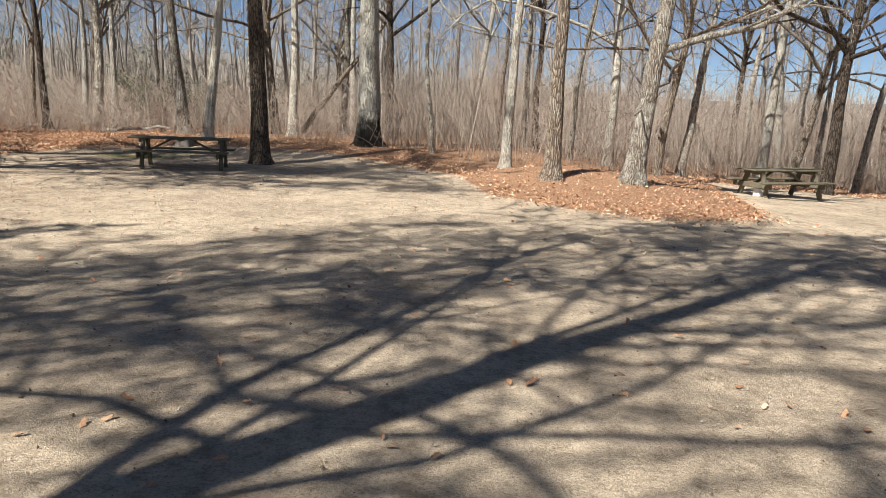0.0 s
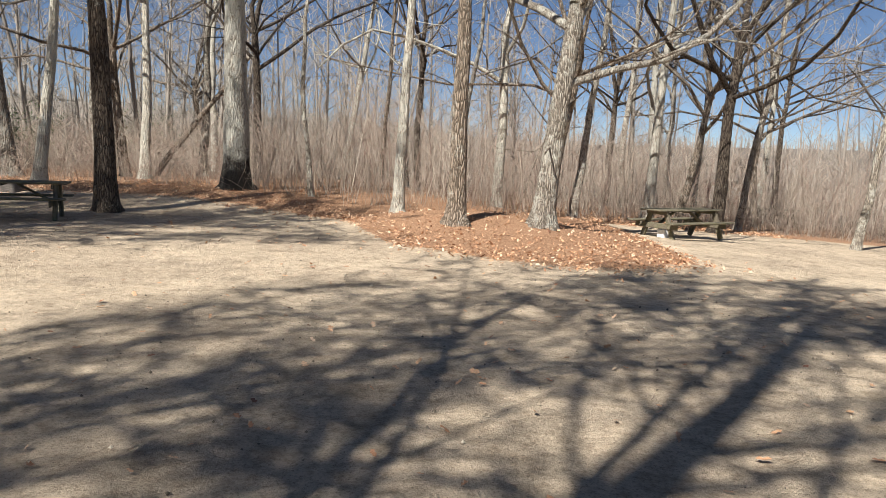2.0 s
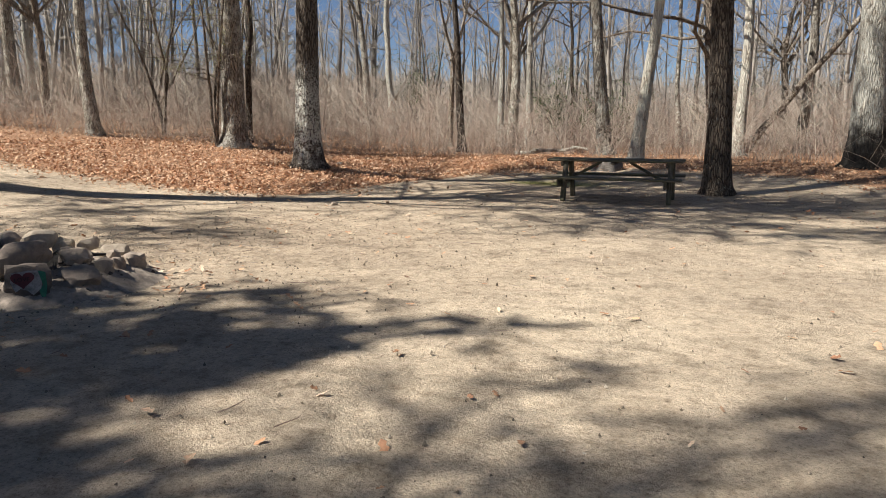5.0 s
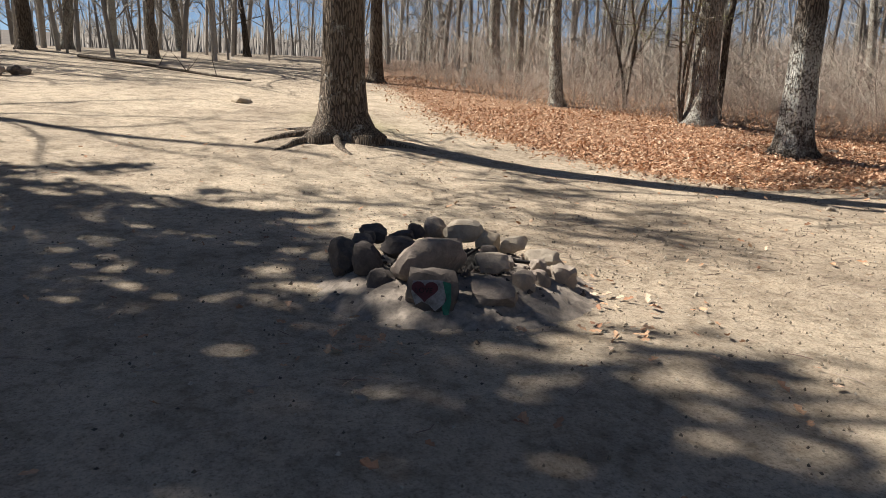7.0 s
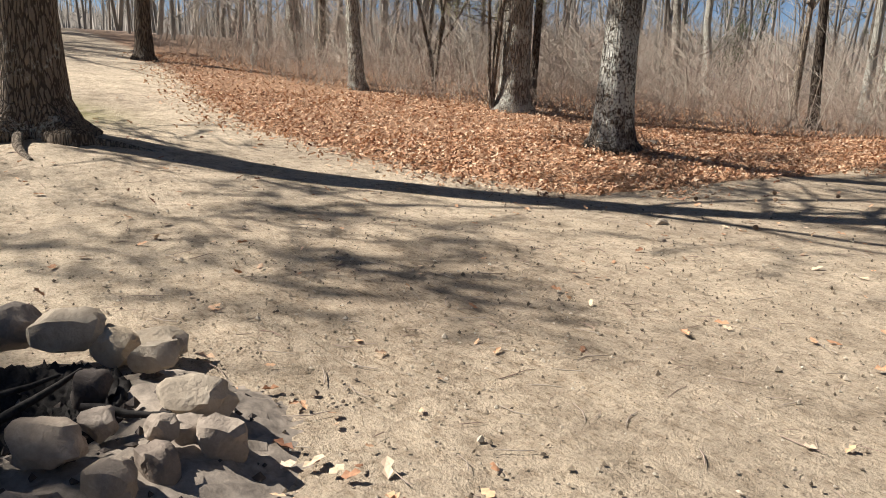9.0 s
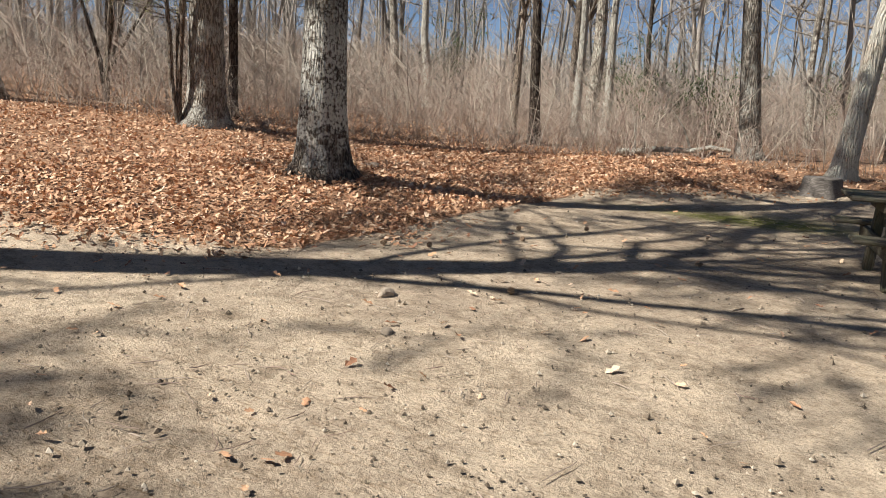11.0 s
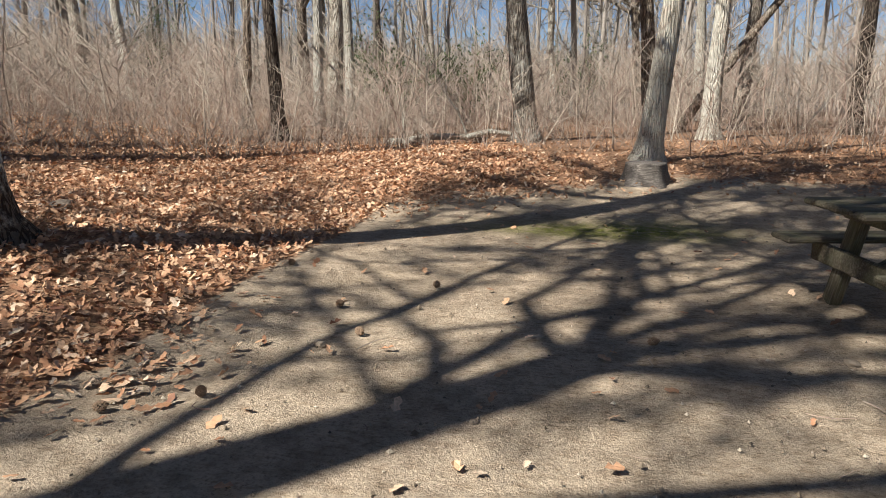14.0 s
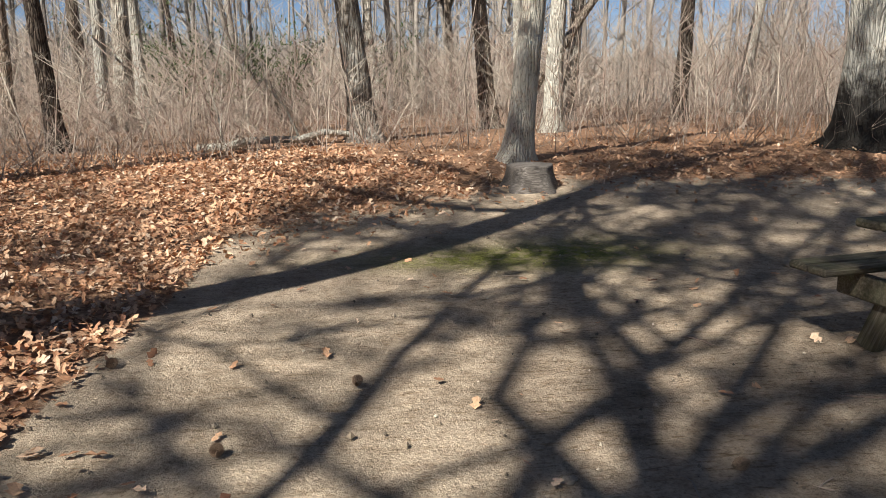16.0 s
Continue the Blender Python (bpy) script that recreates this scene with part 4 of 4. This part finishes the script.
loose_log("leaning_dead_trunk", ((-6.9, 34.5, 0.3), (-3.1, 35.2, 5.6)), .14, .08, "dead trunk leaning aslant among the standing trees", 3, twigs=5)
loose_log("fallen_log", ((-13.4, 28.6, .45), (-10.9, 28.9, .62)), .08, .05, "fallen grey branch lying in the undergrowth", 4, BARK_PALE, 6)
loose_log("cut_post", ((-28.0, 18.7, 1.5), (-28.0, 18.72, 2.25)), .09, .085, "short weathered wooden post at the path", 5, BARK_PALE)
loose_log("fallen_branch", ((-35, 6.5, 2.4), (-27.5, 11.2, 1.62)), .07, .03, "long thin dead branch on the leaf bank", 6, BARK_DARK, 5)


# ---- shrubs ----
def evergreen(x, y, w, tall, seed):
    rng = np.random.RandomState(seed)
    tb = Tubes()
    places = []
    for _ in range(16):
        a = rng.uniform(0, 6.28)
        p, _ = limb_path(rng, (0, 0, 0), (math.cos(a) * w / tall, math.sin(a) * w / tall, 1), tall * rng.uniform(.5, 1), 5, .15, .02)
        tb.add(p, np.linspace(.03, .006, 6), 4, .3)
        for q in p[2:]:
            for _ in range(3):
                c = q + rng.normal(0, .22, 3)
                for _ in range(8):
                    places.append(tuple(c + rng.normal(0, .12, 3)))
    ob = tb.make("evergreen_shrub", BARK_DARK)
    ob.location = (x, y, zat(x, y))
    tagged(ob, "dark green broad-leaved evergreen shrub in the woods", "shrub", "evergreen shrubs")
    lv = leaf_stuff("foliage", places, GREEN_LEAF, "", seed, (.03, .06), 1.0, part=True)
    lv.parent = ob


for n, (ex, ey, ew, et) in enumerate(((-15.0, 37.3, 1.9, 3.7), (-13.0, 38.4, 1.5, 3.1), (-19.8, 47, 1.8, 4), (-9.5, 45, 1.4, 3.2), (-25.5, 41, 1.6, 4.2))):
    evergreen(ex, ey, ew, et, 60 + n)


def budding(x, y, tall, seed):
    """A many-stemmed understorey tree with flat sprays of twigs in bud."""
    rng = np.random.RandomState(seed)
    tb = Tubes()
    places = []
    for s in range(3):
        p, d = limb_path(rng, (0, 0, -.05), (rng.normal(0, .12), rng.normal(0, .12), 1), tall, 7, .1, .02)
        tb.add(p, np.linspace(.055, .015, 8), 6, .5)
        for _ in range(15):
            u = rng.uniform(2.2, 6.9)
            j = int(u)
            q0 = p[j] + (p[j + 1] - p[j]) * (u - j)
            a = rng.uniform(0, 6.28)
            q, _ = limb_path(rng, q0, (math.cos(a), math.sin(a), .2), rng.uniform(.9, 2.2), 4, .2, .0)
            tb.add(q, np.linspace(.014, .003, 5), 4, .8)
            for k in (1, 2, 3, 4):
                for _ in range(3):
                    b = rng.uniform(0, 6.28)
                    e = q[k] + np.array((math.cos(b), math.sin(b), rng.uniform(-.2, .4))) * rng.uniform(.2, .5)
                    tb.add((q[k], e), (.004, .0015), 3, .9)
                    places.extend([tuple(e + rng.normal(0, .04, 3)) for _ in range(3)])
    ob = tb.make("budding_tree", BARK_TWO)
    ob.location = (x, y, zat(x, y))
    tagged(ob, "thin many-stemmed tree with pale green buds", "tree", "woodland trees")
    lv = leaf_stuff("buds", places, BUD_LEAF, "", seed, (.012, .025), 1.0, part=True)
    lv.parent = ob


budding(-19.47, 20.83, 6.0, 71)
budding(-22.6, 21.5, 6.5, 72)
budding(-27.0, 24.5, 7.0, 73)
budding(-24.2, 26.5, 7.0, 74)


# ---- pines whose dense shade lies over the fire ring ----
def pine(x, y, tall, spread, seed):
    rng = np.random.RandomState(seed)
    tb = Tubes()
    h = np.concatenate([[-0.2, 0, 0.3], np.linspace(1, tall, 9)])
    pts = np.stack([0.02 * h + 0.05 * np.sin(h), 0.02 * np.cos(h * 0.7), h], -1)
    tb.add(pts, 0.24 * (1 - 0.85 * np.clip(h / tall, 0, 1)) * (1 + 0.4 * np.exp(-np.clip(h, 0, 9) / 0.2)), 12, 0.4)
    places = []
    for i in range(30):
        z = tall * (0.5 + 0.48 * i / 30)
        a = i * 2.4 + rng.uniform(-0.4, 0.4)
        l = spread * (1.15 - 0.75 * (z / tall - 0.5) / 0.5) * rng.uniform(0.6, 1.0)
        q, _ = limb_path(rng, (0.02 * z, 0, z), (math.cos(a), math.sin(a), 0.25), l, 5, 0.15, 0.03)
        tb.add(q, np.linspace(0.05, 0.012, 6), 5, 0.4)
        for k in (2, 3, 4, 5):
            for _ in range(4):
                c = q[k] + rng.normal(0, 0.28, 3)
                places.extend([tuple(c + rng.normal(0, 0.13, 3)) for _ in range(5)])
    ob = tb.make("pine_tree", BARK_TWO)
    ob.location = (x, y, zat(x, y))
    tagged(ob, "tall pine with bare lower trunk and dense needles", "tree", "woodland trees")
    lv = leaf_stuff("needles", places, GREEN_LEAF, "", seed, (0.13, 0.22), 1.0, part=True)
    lv.parent = ob


pine(-17.0, -1.25, 15.0, 3.0, 81)
pine(-21.5, -2.3, 15.0, 3.0, 82)
pine(-18.4, -3.3, 15.5, 2.8, 83)
pine(-16.1, -3.6, 15.0, 2.2, 84)


# ---- beyond the trees on the low side ----
def shed(x, y, turn):
    """A small red house with a pitched roof, white gable boards and a window."""
    z = zat(x, y)
    house = new("shed")
    plank("wall", (5.0, 4.0, 2.6), (0, 0, 1.3), parent=house, material=RED_BOARD, seed=1, cut=0.02)
    for side in (-1, 1):
        plank("roof", (5.5, 2.5, 0.10), (0, side * 1.08, 3.0), (side * -22, 0, 0), house, ROOFING, 2, 0.02)
    plank("door", (0.95, 0.06, 2.0), (-1.2, -2.02, 1.0), parent=house, material=BOX_WHITE, seed=3)
    plank("window", (1.0, 0.06, 0.9), (1.0, -2.02, 1.5), parent=house, material=BOX_WHITE, seed=4)
    house.matrix_world = pose(x, y, z, 0, 0, turn)
    tagged(house, "small red boarded shed with white door among far trees", "shed")


shed(47.0, 80.0, -30)
picnic_table(20.9, 33.6, -20, "weathered wooden picnic table far off by the wood's edge")

carton = plank("white_carton", (0.34, 0.24, 0.22), (8.75, 20.3, zat(8.75, 20.3) + 0.11), (0, 0, 20), None, BOX_WHITE, 5, 0.01)
tagged(carton, "small white box standing under a picnic table", "box")


# ---- pine cones near the leafy bank ----
def pine_cone(x, y, turn, seed):
    rng = np.random.RandomState(seed)
    v, f = [], []
    for i in range(70):
        u = i / 70
        a, r = i * 2.4, 0.034 * math.sin(math.pi * (0.12 + 0.86 * u)) + 0.004
        c = np.array((math.cos(a), math.sin(a), 0))
        t = np.array((-c[1], c[0], 0))
        z = np.array((0, 0, u * 0.085))
        n = len(v)
        v.extend([tuple(q) for q in (z + c * r * 0.4 - t * 0.005, z + c * r * 0.4 + t * 0.005, z + c * r + t * 0.008 + (0, 0, 0.008), z + c * r - t * 0.008 + (0, 0, 0.008), z + c * r * 0.9 + (0, 0, -0.004))])
        f.extend([(n, n + 1, n + 2, n + 3), (n, n + 3, n + 4), (n + 1, n + 4, n + 2), (n + 3, n + 2, n + 4)])
    ob = mesh_object("pine_cone", v, f, CONE, False)
    ob.matrix_world = pose(x, y, zat(x, y) + 0.026, 80, 0, turn) @ Matrix.Scale(0.75, 4)
    tagged(ob, "open brown pine cone lying on the ground", "pine cone", "fallen pine cones")


for n, (px, py) in enumerate(((-11.3, 18.75), (-11.55, 17.2), (-11.9, 16.9), (-10.75, 19.35), (-11.0, 18.2), (-12.2, 18.05), (-10.2, 16.3), (-12.0, 19.65), (-9.3, 18.4))):
    pine_cone(px, py, n * 57, n)
for n, (px, py, ps) in enumerate(((-8.3, 8.0, .05), (-7.6, 7.9, .04), (-10.9, 15.6, .09), (-11.2, 18.0, .04), (-9.95, 18.4, .04), (-10.2, 17.2, .03), (-8.2, 18.3, .05), (-7.3, 21.3, .07), (-14.5, 20.3, .12), (-10.4, 14.9, .06))):
    pebble = stone("small_stone", (ps, ps * .7, ps * .5), 400 + n, STONE_PALE)
    pebble.matrix_world = pose(px, py, zat(px, py) + ps * .2, 0, 0, n * 50)
    tagged(pebble, "small pale stone lying on sandy ground", "stone", "loose stones")


def root(x, y, ang, length, seed):
    """A surface root, half sunk, running out from a trunk."""
    rng = np.random.RandomState(seed)
    tb = Tubes()
    p, _ = limb_path(rng, (x + 0.35 * math.cos(ang), y + 0.35 * math.sin(ang), 0), (math.cos(ang), math.sin(ang), 0), length, 6, 0.2, 0)
    p[:, 2] = np.array([zat(q[0], q[1]) for q in p]) + np.linspace(0.06, -0.01, 7)
    tb.add(p, np.linspace(0.085, 0.025, 7), 7, 0.5)
    ob = tb.make("tree_root", BARK_TWO)
    tagged(ob, "gnarled surface root running out over bare soil", "root", "surface roots")


for n, a in enumerate((-2.6, -1.9, -1.1, -0.5, 0.3)):
    root(-16.68, 10.71, a, 1.1 + 0.25 * (n % 3), 500 + n)
